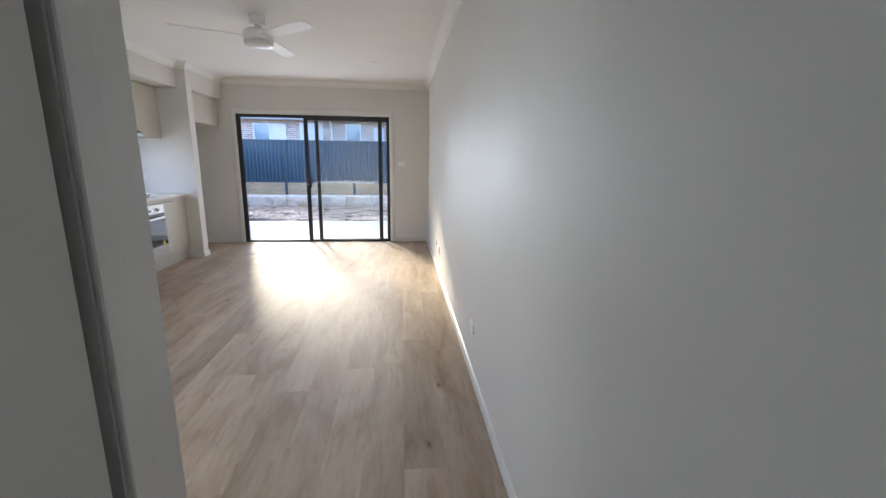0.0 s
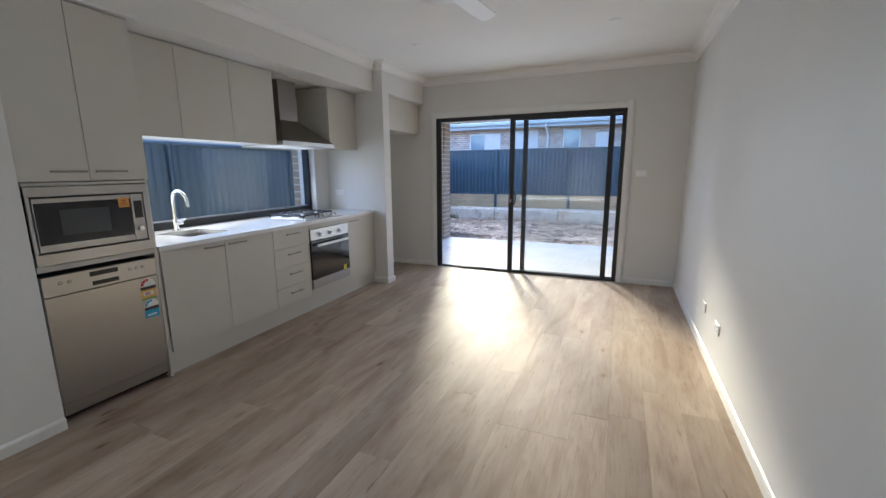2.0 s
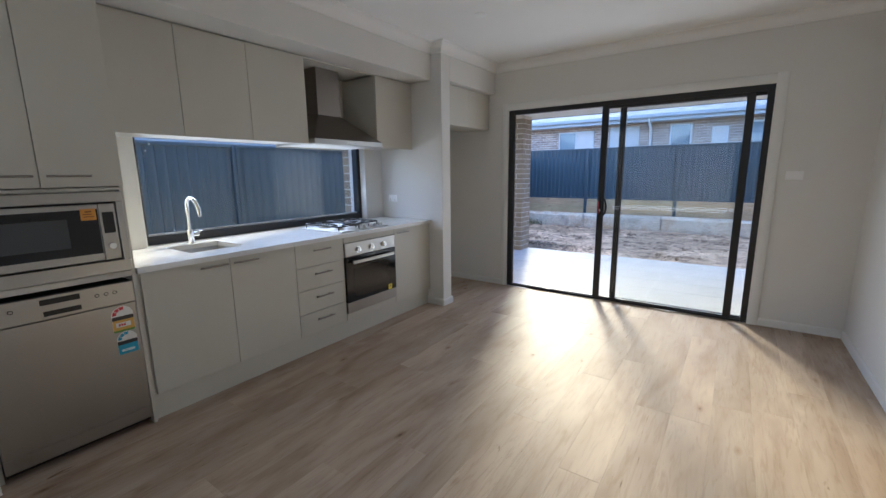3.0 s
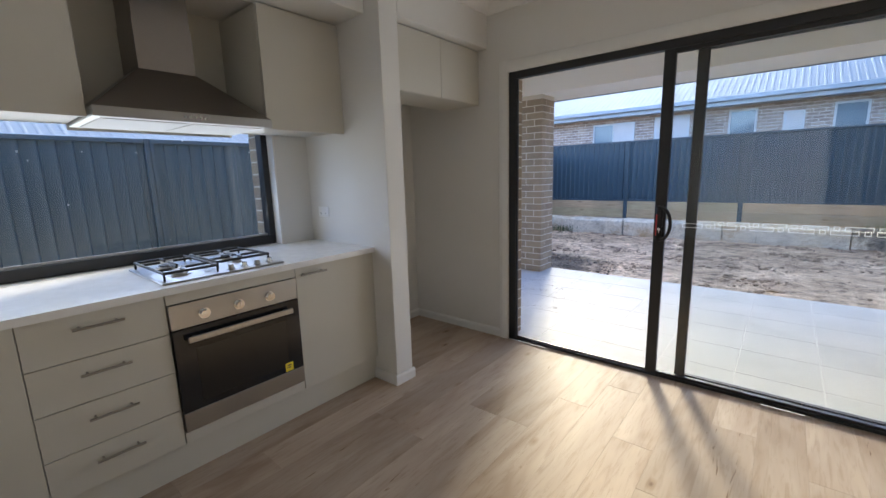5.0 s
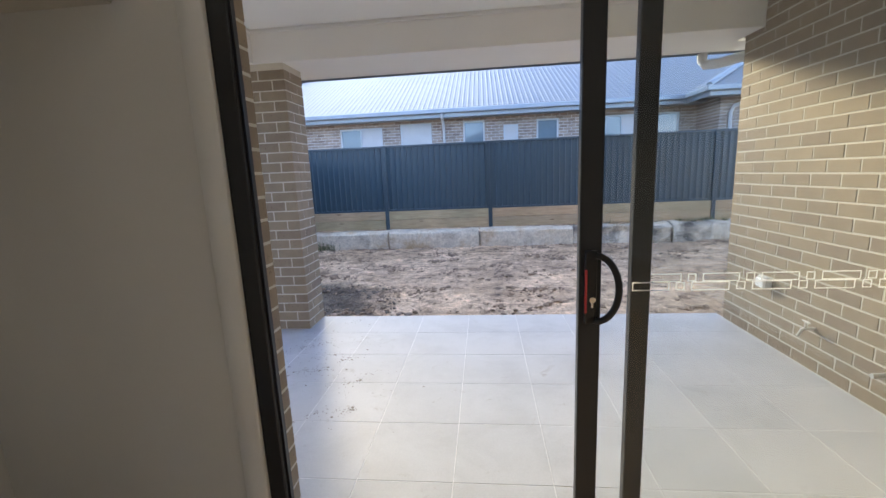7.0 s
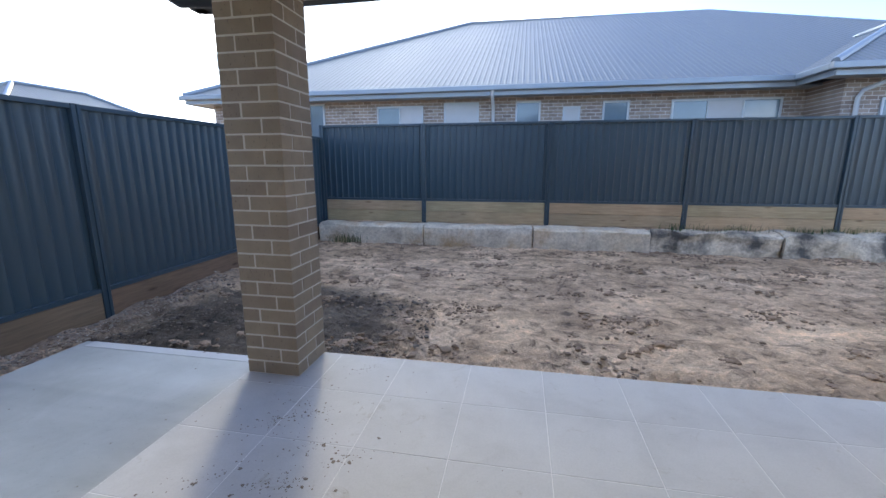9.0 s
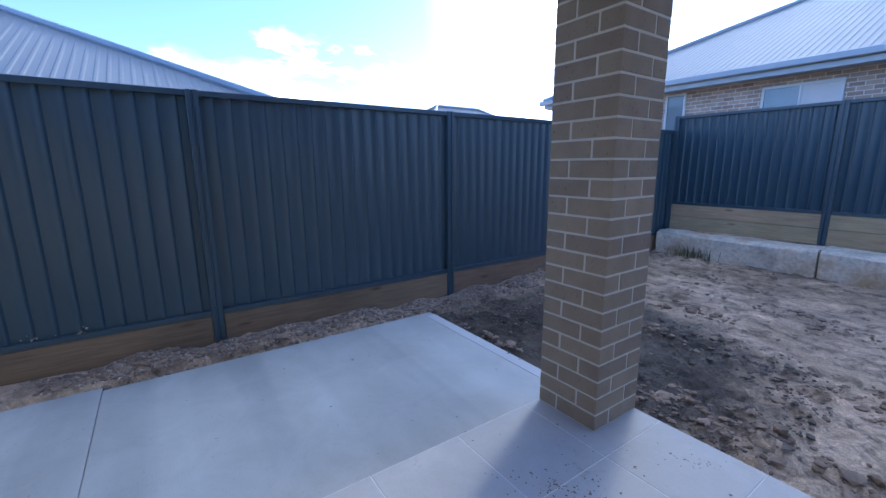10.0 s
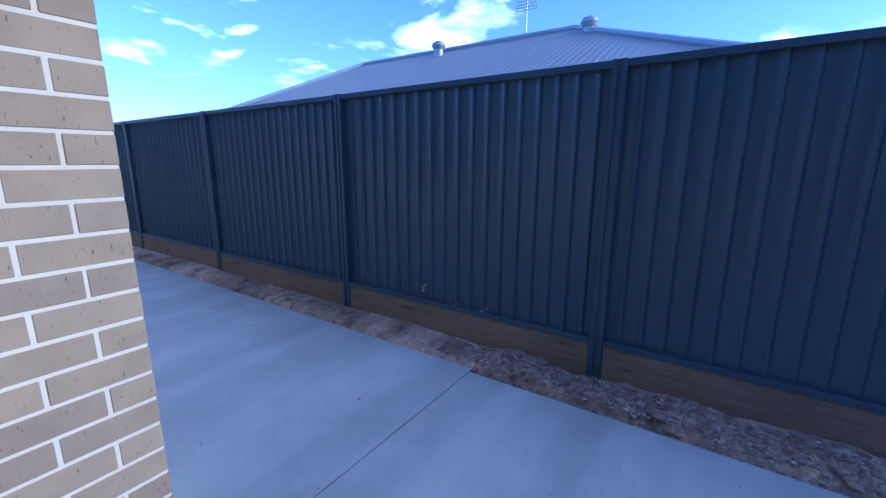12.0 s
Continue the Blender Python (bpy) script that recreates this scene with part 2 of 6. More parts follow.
def ground_material():
    m, nt, b = nodes_of("bare_dirt")
    a = noise_tex(nt, 0.8, 7, 0.68, distort=0.6)
    c = noise_tex(nt, 6.5, 9, 0.72, distort=0.8)
    d = noise_tex(nt, 55.0, 4, 0.7)
    e = noise_tex(nt, 2.3, 5, 0.62, (0.5, 1.25, 1.0), distort=1.6)
    col = ramp(nt, a, [(0.3, (0.21, 0.155, 0.108)), (0.44, (0.41, 0.305, 0.207)), (0.58, (0.57, 0.435, 0.305)), (0.72, (0.70, 0.56, 0.41))])
    mid = ramp(nt, c, [(0.36, (0.38, 0.365, 0.355)), (0.46, (1.02, 1.01, 1.0)), (0.64, (1.5, 1.46, 1.4))])
    peb = ramp(nt, d, [(0.35, (0.75, 0.74, 0.73)), (0.62, (1, 1, 1)), (0.72, (1.7, 1.65, 1.6))])
    # a patch of damp dark topsoil beside the pillar
    tc = nt.nodes.new("ShaderNodeTexCoord")
    dm = nt.nodes.new("ShaderNodeVectorMath"); dm.operation = "DISTANCE"
    dm.inputs[1].default_value = (-3.55, 12.0, -0.25)
    link(nt, tc.outputs["Object"], dm.inputs[0])
    wob = nt.nodes.new("ShaderNodeMath"); wob.operation = "MULTIPLY_ADD"; wob.inputs[1].default_value = 1.6
    link(nt, noise_tex(nt, 1.7, 6, 0.7), wob.inputs[0]); link(nt, dm.outputs["Value"], wob.inputs[2])
    damp = ramp(nt, wob.outputs[0], [(0.0, (0.16, 0.18, 0.205)), (0.70, (0.25, 0.27, 0.295)), (0.92, (1, 1, 1))])
    wob2 = nt.nodes.new("ShaderNodeMath"); wob2.operation = "DIVIDE"; wob2.inputs[1].default_value = 2.6
    link(nt, wob.outputs[0], wob2.inputs[0])
    damp.node.inputs[0].is_linked and nt.links.remove(damp.node.inputs[0].links[0])
    link(nt, wob2.outputs[0], damp.node.inputs[0])
    patch = ramp(nt, e, [(0.33, (0.52, 0.50, 0.48)), (0.47, (0.95, 0.94, 0.93)), (0.60, (1.10, 1.09, 1.07)), (0.72, (1.45, 1.42, 1.38))])
    link(nt, mul(nt, mul(nt, mul(nt, mul(nt, col, mid), peb), patch), damp), b.inputs["Base Color"])
    b.inputs["Roughness"].default_value = 0.92
    b1 = nt.nodes.new("ShaderNodeBump")
    b1.inputs["Strength"].default_value, b1.inputs["Distance"].default_value = 0.85, 0.07
    link(nt, c, b1.inputs["Height"])
    bump(nt, b, d, 0.6, 0.012, b1.outputs[0])
    return m


def wood_material(name, lo, hi, axis, rough=0.75, knots=True):
    """Sawn timber with grain along the axis ('x' or 'y')."""
    m, nt, b = nodes_of(name)
    st = (0.6, 9, 9) if axis == "x" else (9, 0.6, 9)
    g = noise_tex(nt, 5.0, 7, 0.6, st, distort=0.7)
    big = noise_tex(nt, 1.1, 3)
    col = ramp(nt, g, [(0.3, lo), (0.7, hi)])
    wear = ramp(nt, big, [(0.3, (0.72, 0.74, 0.70)), (0.7, (1.05, 1.02, 1.0))])
    col = mul(nt, col, wear)
    if knots:
        v = nt.nodes.new("ShaderNodeTexVoronoi")
        tc = nt.nodes.new("ShaderNodeTexCoord")
        mp = nt.nodes.new("ShaderNodeMapping")
        mp.inputs["Scale"].default_value = (1.6, 6, 6) if axis == "x" else (6, 1.6, 6)
        link(nt, tc.outputs["Object"], mp.inputs[0]); link(nt, mp.outputs[0], v.inputs["Vector"])
        v.inputs["Scale"].default_value = 1.0
        col = mul(nt, col, ramp(nt, v.outputs["Distance"], [(0.05, (0.45, 0.4, 0.36)), (0.14, (1, 1, 1))]))
    oi = nt.nodes.new("ShaderNodeObjectInfo")
    col = mul(nt, col, ramp(nt, oi.outputs["Random"], [(0.0, (0.98, 0.86, 0.74)), (0.4, (0.92, 0.94, 0.80)), (0.7, (1.08, 1.0, 0.88)), (1.0, (0.84, 0.80, 0.72))]))
    link(nt, col, b.inputs["Base Color"])
    b.inputs["Roughness"].default_value = rough
    bump(nt, b, g, 0.3, 0.004)
    return m


def stone_material(name="sandstone", dark=0.0):
    m, nt, b = nodes_of(name)
    a = noise_tex(nt, 1.6, 6, 0.65)
    c = noise_tex(nt, 22, 6, 0.7)
    oi = nt.nodes.new("ShaderNodeObjectInfo")
    col = ramp(nt, a, [(0.24 + dark, (0.13, 0.125, 0.115)), (0.34 + dark, (0.50, 0.44, 0.35)), (0.47 + dark * 0.6, (0.74, 0.67, 0.54)), (0.70 + dark * 0.3, (0.52, 0.37, 0.21)), (0.84, (0.70, 0.63, 0.50))])
    g = ramp(nt, c, [(0.3, (0.7, 0.69, 0.67)), (0.65, (1.1, 1.1, 1.1))])
    link(nt, mul(nt, col, g), b.inputs["Base Color"])
    b.inputs["Roughness"].default_value = 0.9
    bump(nt, b, c, 0.7, 0.02)
    return m


def concrete_material():
    m, nt, b = nodes_of("broom_concrete")
    big = noise_tex(nt, 0.8, 5, 0.55)
    band = noise_tex(nt, 1.0, 1, 0.4, (0.05, 1.9, 1), distort=0.05)
    band2 = noise_tex(nt, 1.0, 2, 0.4, (0.12, 4.3, 1))
    stain = noise_tex(nt, 2.6, 6, 0.65, distort=0.6)
    fine = noise_tex(nt, 60, 5, 0.7)
    brush = noise_tex(nt, 14, 3, 0.6, (1, 9, 1))
    col = ramp(nt, big, [(0.25, (0.37, 0.377, 0.362)), (0.75, (0.51, 0.518, 0.498))])
    col = mul(nt, col, ramp(nt, band, [(0.475, (0.945, 0.945, 0.95)), (0.51, (1.035, 1.035, 1.03))]))
    col = mul(nt, col, ramp(nt, band2, [(0.40, (0.95, 0.95, 0.95)), (0.60, (1.04, 1.04, 1.04))]))
    col = mul(nt, col, ramp(nt, stain, [(0.33, (0.90, 0.89, 0.875)), (0.55, (1.0, 1.0, 1.0)), (0.72, (1.07, 1.07, 1.075))]))
    col = mul(nt, col, ramp(nt, fine, [(0.25, (0.72, 0.71, 0.70)), (0.4, (1, 1, 1))]))
    link(nt, col, b.inputs["Base Color"])
    b.inputs["Roughness"].default_value = 0.62
    bump(nt, b, brush, 0.18, 0.003)
    return m


def tile_material():
    """Grey porcelain with trodden dirt and dried water marks across the joints."""
    m, nt, b = nodes_of("grey_porcelain")
    geo = nt.nodes.new("ShaderNodeNewGeometry")
    oi = nt.nodes.new("ShaderNodeObjectInfo")

    def tex(scale, detail, rough=0.6, distort=0.0):
        n = nt.nodes.new("ShaderNodeTexNoise")
        n.inputs["Scale"].default_value, n.inputs["Detail"].default_value = scale, detail
        n.inputs["Roughness"].default_value, n.inputs["Distortion"].default_value = rough, distort
        link(nt, geo.outputs["Position"], n.inputs["Vector"])
        return n.outputs["Fac"]
    cloud = tex(2.4, 6, 0.65, 0.4)
    col = ramp(nt, cloud, [(0.3, (0.46, 0.457, 0.445)), (0.55, (0.53, 0.527, 0.515)), (0.75, (0.565, 0.562, 0.55))])
    col = mul(nt, col, ramp(nt, oi.outputs["Random"], [(0.0, (0.95, 0.95, 0.95)), (1.0, (1.04, 1.035, 1.03))]))
    col = mul(nt, col, ramp(nt, tex(120, 3), [(0.3, (0.93, 0.93, 0.93)), (0.6, (1, 1, 1))]))
    col = mul(nt, col, ramp(nt, tex(5.5, 9, 0.72, 1.0), [(0.60, (1, 1, 1)), (0.70, (0.78, 0.74, 0.68)), (0.80, (0.55, 0.50, 0.44))]))
    link(nt, col, b.inputs["Base Color"])
    rr = nt.nodes.new("ShaderNodeMapRange")
    rr.inputs["To Min"].default_value, rr.inputs["To Max"].default_value = 0.58, 0.80
    link(nt, cloud, rr.inputs["Value"]); link(nt, rr.outputs[0], b.inputs["Roughness"])
    bump(nt, b, tex(90, 3), 0.04, 0.002)
    return m


def far_brick_material():
    """Brickwork too far off to be laid brick by brick."""
    m, nt, b = nodes_of("far_brickwork")
    tc = nt.nodes.new("ShaderNodeTexCoord")
    mp = nt.nodes.new("ShaderNodeMapping")
    mp.inputs["Rotation"].default_value = (radians(90), 0, 0)
    br = nt.nodes.new("ShaderNodeTexBrick")
    br.inputs["Scale"].default_value = 1.0
    br.inputs["Brick Width"].default_value, br.inputs["Row Height"].default_value = 0.24, 0.086
    br.inputs["Mortar Size"].default_value = 0.008
    br.inputs["Color1"].default_value = (0.25, 0.195, 0.16, 1)
    br.inputs["Color2"].default_value = (0.40, 0.325, 0.26, 1)
    br.inputs["Mortar"].default_value = (0.60, 0.57, 0.51, 1)
    link(nt, tc.outputs["Object"], mp.inputs[0]); link(nt, mp.outputs[0], br.inputs["Vector"])
    g = ramp(nt, noise_tex(nt, 3, 5), [(0.3, (0.8, 0.8, 0.8)), (0.7, (1.1, 1.1, 1.1))])
    link(nt, mul(nt, br.outputs["Color"], g), b.inputs["Base Color"])
    b.inputs["Roughness"].default_value = 0.85
    bump(nt, b, br.outputs["Fac"], -0.4, 0.006)
    return m


WALL = shade("wall_paint", (0.735, 0.722, 0.688), 0.62, var=0.025, fine=180, relief=0.06, spec=0.10)
CEIL = shade("ceiling_paint", (0.85, 0.84, 0.81), 0.75, var=0.02, fine=200, relief=0.04, spec=0.3)
TRIM = shade("gloss_trim_paint", (0.78, 0.775, 0.75), 0.34, var=0.02, fine=90, relief=0.03)
LAM = shade("greige_laminate", (0.585, 0.562, 0.495), 0.42, var=0.025, fine=220, relief=0.05)
CARCASS = shade("pale_board", (0.66, 0.64, 0.59), 0.5, var=0.02)
BENCH = shade("white_stone_top", (0.80, 0.80, 0.79), 0.16, var=0.03, big=18, fine=240, relief=0.0)
STEEL = shade("brushed_steel", (0.46, 0.45, 0.43), 0.32, metal=1.0, var=0.05, fine=160, relief=0.03)
HANDLE = shade("satin_nickel", (0.34, 0.32, 0.295), 0.33, metal=1.0, var=0.05, relief=0.02)
DARKSTEEL = shade("hood_steel", (0.30, 0.275, 0.255), 0.33, metal=1.0, var=0.05, fine=120, relief=0.04)
CHROME = shade("chrome", (0.82, 0.82, 0.83), 0.07, metal=1.0, var=0.01, relief=0.0, rough_var=0.03)
ALU = shade("black_aluminium", (0.018, 0.019, 0.021), 0.42, var=0.1, fine=150, relief=0.03)
BLACK = shade("black_plastic", (0.012, 0.012, 0.013), 0.38, var=0.1, relief=0.02)
BGLASS = shade("black_glass", (0.012, 0.013, 0.017), 0.06, var=0.05, relief=0.0, rough_var=0.02)
MWSCREEN = shade("oven_mesh_window", (0.06, 0.065, 0.07), 0.12, var=0.1, fine=300, relief=0.05)
OVENGLASS = shade("oven_window", (0.022, 0.021, 0.02), 0.08, var=0.1, relief=0.0)
IRON = shade("cast_iron", (0.02, 0.02, 0.02), 0.55, var=0.2, relief=0.1)
GLASS = glass_material("window_glass")
OAK = oak_material()
BRICK = brick_material("clay_brick", [(0.300, 0.242, 0.168), (0.342, 0.276, 0.190), (0.265, 0.211, 0.154)])
MORTAR = shade("cream_mortar", (0.63, 0.585, 0.485), 0.9, var=0.10, fine=150, relief=0.3)
FENCE = shade("slate_sheet_steel", (0.045, 0.076, 0.096), 0.29, var=0.05, big=0.8, fine=40, relief=0.0, spec=0.5, rough_var=0.0)
FENCEPOST = shade("slate_post_steel", (0.045, 0.074, 0.093), 0.33, var=0.07, relief=0.02)
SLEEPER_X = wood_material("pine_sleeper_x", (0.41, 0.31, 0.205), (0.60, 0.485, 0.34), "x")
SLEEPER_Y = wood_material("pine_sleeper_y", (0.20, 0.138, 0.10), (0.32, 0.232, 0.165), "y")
STONE = stone_material()
DARKSTONE = stone_material("stained_stone", 0.16)
DIRT = ground_material()
CLOD = shade("dirt_clod", (0.30, 0.22, 0.155), 0.95, var=0.35, big=6, fine=60, relief=0.5)
PEBBLE = shade("pale_rubble", (0.38, 0.315, 0.24), 0.95, var=0.35, big=9, fine=80, relief=0.4)
CONC = concrete_material()
CONCEDGE = shade("smooth_concrete_edge", (0.55, 0.55, 0.545), 0.55, var=0.07, fine=80, relief=0.1)
TILE = tile_material()
GROUT = shade("pale_grout", (0.72, 0.71, 0.68), 0.85, var=0.08, relief=0.1)
ROOF = shade("grey_roof_steel", (0.215, 0.225, 0.22), 0.46, metal=0.2, var=0.06, big=0.5, fine=20, relief=0.0)
GUTTER = shade("grey_gutter_steel", (0.30, 0.34, 0.37), 0.35, metal=0.2, var=0.05, relief=0.0)
DARKGUTTER = shade("slate_gutter", (0.06, 0.066, 0.075), 0.35, metal=0.1, var=0.05, relief=0.0)
FARBRICK = far_brick_material()
FARGLASS = shade("far_window_glass", (0.16, 0.22, 0.26), 0.08, var=0.2, big=0.6, relief=0.0, spec=0.8)
FARBLIND = shade("far_blind", (0.55, 0.56, 0.55), 0.5, var=0.08, relief=0.0)
WHITE = shade("white_plastic", (0.87, 0.87, 0.86), 0.3, var=0.02, relief=0.0)
PIPE = shade("pale_pipe", (0.60, 0.60, 0.58), 0.4, var=0.05, relief=0.0)
LEAF = shade("weed_green", (0.07, 0.11, 0.035), 0.7, var=0.35, big=5, relief=0.1)
DOORSTAIN = wood_material("door_edge", (0.16, 0.13, 0.10), (0.25, 0.20, 0.155), "y", 0.6, False)
FLATS = {}
# frosted safety print: lets the light through from behind
DECAL = bpy.data.materials.new("frosted_print")
DECAL.use_nodes = True
d_nt = DECAL.node_tree
d_tl, d_mx = d_nt.nodes.new("ShaderNodeBsdfTranslucent"), d_nt.nodes.new("ShaderNodeMixShader")
d_tl.inputs["Color"].default_value = (0.95, 0.95, 0.93, 1)
d_nt.nodes["Principled BSDF"].inputs["Base Color"].default_value = (0.9, 0.9, 0.88, 1)
d_mx.inputs[0].default_value = 0.55
d_nt.links.new(d_nt.nodes["Principled BSDF"].outputs[0], d_mx.inputs[1])
d_nt.links.new(d_tl.outputs[0], d_mx.inputs[2])
d_nt.links.new(d_mx.outputs[0], d_nt.nodes["Material Output"].inputs["Surface"])


def flat(name, c, rough=0.45):
    if name not in FLATS:
        FLATS[name] = shade(name, c, rough, var=0.03, relief=0.0)
    return FLATS[name]


LAMP = bpy.data.materials.new("downlight_lens")
LAMP.use_nodes = True
LAMP.node_tree.nodes["Principled BSDF"].inputs["Base Color"].default_value = (0.85, 0.85, 0.83, 1)
LAMP.node_tree.nodes["Principled BSDF"].inputs["Roughness"].default_value = 0.35

# ---- mesh helpers ----
def box(bm, x0, x1, y0, y1, z0, z1, bev=0.0, seg=1):
    r = bmesh.ops.create_cube(bm, size=1.0)
    for v in r["verts"]:
        v.co = Vector(((x0 + x1) / 2 + v.co.x * (x1 - x0), (y0 + y1) / 2 + v.co.y * (y1 - y0), (z0 + z1) / 2 + v.co.z * (z1 - z0)))
    if bev:
        es = list({e for v in r["verts"] for e in v.link_edges})
        bmesh.ops.bevel(bm, geom=es, offset=bev, segments=seg, affect="EDGES", profile=0.5)


def cyl(bm, p0, p1, r0, r1=None, n=16):
    p0, p1 = Vector(p0), Vector(p1)
    r1 = r0 if r1 is None else r1
    d = p1 - p0
    m = Matrix.Translation((p0 + p1) / 2) @ d.to_track_quat("Z", "Y").to_matrix().to_4x4()
    bmesh.ops.create_cone(bm, cap_ends=True, cap_tris=False, segments=n, radius1=r0, radius2=r1, depth=d.length, matrix=m)


def tube(bm, pts, r, n=10):
    """A round bar through the points."""
    pts = [Vector(p) for p in pts]
    rings, up = [], None
    for i, p in enumerate(pts):
        d = (pts[min(i + 1, len(pts) - 1)] - pts[max(i - 1, 0)]).normalized()
        if up is None:
            up = d.orthogonal().normalized()
        side = d.cross(up).normalized()
        up = side.cross(d).normalized()
        rings.append([bm.verts.new(p + r * (math.cos(2 * math.pi * k / n) * side + math.sin(2 * math.pi * k / n) * up)) for k in range(n)])
    for a, b in zip(rings, rings[1:]):
        for k in range(n):
            bm.faces.new((a[k], a[(k + 1) % n], b[(k + 1) % n], b[k]))
    bm.faces.new(rings[0][::-1]); bm.faces.new(rings[-1])


def prism(bm, outline, axis, a, b):
    """Extrude a closed outline of (u, v) from a to b along the axis: x -> (y, z), y -> (x, z), z -> (x, y)."""
    def at(u, v, w):
        return {"x": (w, u, v), "y": (u, w, v), "z": (u, v, w)}[axis]
    f = [bm.verts.new(at(u, v, a)) for u, v in outline]
    g = [bm.verts.new(at(u, v, b)) for u, v in outline]
    n = len(outline)
    for k in range(n):
        bm.faces.new((f[k], f[(k + 1) % n], g[(k + 1) % n], g[k]))
    bm.faces.new(f[::-1]); bm.faces.new(g)


def mesh_of(name, bm, material, smooth=False):
    bmesh.ops.recalc_face_normals(bm, faces=bm.faces)
    me = bpy.data.meshes.new(name)
    bm.to_mesh(me)
    bm.free()
    for m in (material if isinstance(material, (list, tuple)) else [material]):
        me.materials.append(m)
    if smooth:
        me.shade_smooth()
        me.set_sharp_from_angle(angle=radians(38))
    return me


def part(name, bm, material, parent=None, label="", smooth=False):
    """Link a bmesh, made in world places, as one mesh object under its thing or part."""
    ob = new(name, mesh_of(name, bm, material, smooth))
    if parent is not None:
        ob.parent = parent
        if parent.type == "EMPTY":
            ob.matrix_parent_inverse = parent.matrix_basis.inverted()
    return tagged(ob, label)


def thing(name, at, label, category, group="", kind=""):
    e = new(name)
    e.empty_display_size = 0.1
    e.matrix_basis = Matrix.Translation(at)
    return tagged(e, label, category, group, kind)


def whole(name, bm, material, label, category, group="", kind="", smooth=False):
    return tagged(part(name, bm, material, None, "", smooth), label, category, group, kind)


def B(*boxes):
    bm = bmesh.new()
    for b in boxes:
        box(bm, *b)
    return bm


# ---- the plan ----
X_L, X_R = -2.65, 1.405          # kitchen's outer wall face, long plain wall
Y_IN, Y_BRICK = 8.33, 8.64       # garden wall, inside face and brick face
CEIL_Z = 2.58
X_STUB, Y_STUB = -1.96, 4.015    # wall before the tall unit
X_HALL, Y_HALL = 0.49, 2.05      # corner where the hall opens into the room
Y_BACK = -3.0
X_NIB, Y_NIB0, Y_NIB1 = -1.828, 7.24, 7.385
X_HOUSE = -3.003
DOOR_X0, DOOR_X1, DOOR_Z = -1.645, 0.765, 2.066
TILE_Z, SLAB_Z, YARD_Z = -0.04, -0.24, -0.27

# ---- structure: floor, walls, ceiling ----
floor = whole("floor", B((X_L, X_R, Y_BACK, 8.345, -0.34, -0.0125)), flat("underlay", (0.16, 0.13, 0.1), 0.8),
              "grey-brown oak plank floor of the kitchen and living room", "floor", kind="structure")

whole("wall_east", B((X_R, X_R + 0.25, Y_BACK - 0.1, Y_BRICK - 0.12, -0.34, 2.7)), WALL, "long plain painted wall in pale warm grey", "wall", kind="structure")
whole("wall_north", B((-2.9, -1.70, Y_IN, Y_IN + 0.19, -0.34, 2.7), (DOOR_X1 + 0.05, X_R, Y_IN, Y_IN + 0.19, -0.34, 2.7), (-1.70, DOOR_X1 + 0.05, Y_IN, Y_IN + 0.19, DOOR_Z + 0.04, 2.7)),
      WALL, "painted wall round the sliding glass door", "wall", kind="structure")
WIN_Y0, WIN_Y1, WIN_Z0, WIN_Z1 = 4.925, 7.0, 0.90, 1.72
whole("wall_west", B((-2.9, X_L, Y_BACK, WIN_Y0, -0.34, 2.7), (-2.9, X_L, WIN_Y1, Y_IN, -0.34, 2.7), (-2.9, X_L, WIN_Y0, WIN_Y1, -0.34, WIN_Z0), (-2.9, X_L, WIN_Y0, WIN_Y1, WIN_Z1, 2.7)),
      WALL, "painted kitchen wall with a long low window", "wall", kind="structure")
whole("wall_stub", B((X_STUB - 0.1, X_STUB, Y_HALL, Y_STUB, 0, CEIL_Z), (X_L, X_STUB - 0.1, Y_STUB - 0.1, Y_STUB, 0, CEIL_Z)), WALL, "painted wall beside the tall kitchen unit", "wall", kind="structure")
whole("wall_south", B((X_STUB - 0.1, X_HALL - 0.1, Y_HALL - 0.1, Y_HALL, 0, CEIL_Z)), WALL, "painted wall at the room's entry end", "wall", kind="structure")
SLOT0, SLOT1 = 1.862, 1.89
whole("wall_hall", B((X_HALL - 0.1, X_HALL, Y_BACK, SLOT0, 0, CEIL_Z), (X_HALL - 0.1, X_HALL - 0.055, SLOT0, SLOT1, 0, CEIL_Z), (X_HALL - 0.1, X_HALL, SLOT1, Y_HALL, 0, CEIL_Z)),
      WALL, "painted hall wall ending in a door jamb", "wall", kind="structure")
whole("wall_end", B((X_HALL - 0.1, X_R, Y_BACK - 0.1, Y_BACK, 0, CEIL_Z)), WALL, "painted end wall of the hall", "wall", kind="structure")
whole("trim_jamb", B((X_HALL, X_HALL + 0.012, SLOT1 + 0.004, 1.955, 0, 2.3, 0.003), (X_HALL, X_HALL + 0.006, 1.96, Y_HALL - 0.002, 0, 2.5, 0.002)), TRIM,
      "white painted jamb at the end of the hall", "jamb", kind="structure")
whole("door_edge", B((X_HALL - 0.05, X_HALL - 0.012, SLOT0 + 0.004, SLOT1 - 0.012, 0, 2.3, 0.002)), DOORSTAIN, "dark edge of a door slid into its wall pocket", "door", kind="structure")

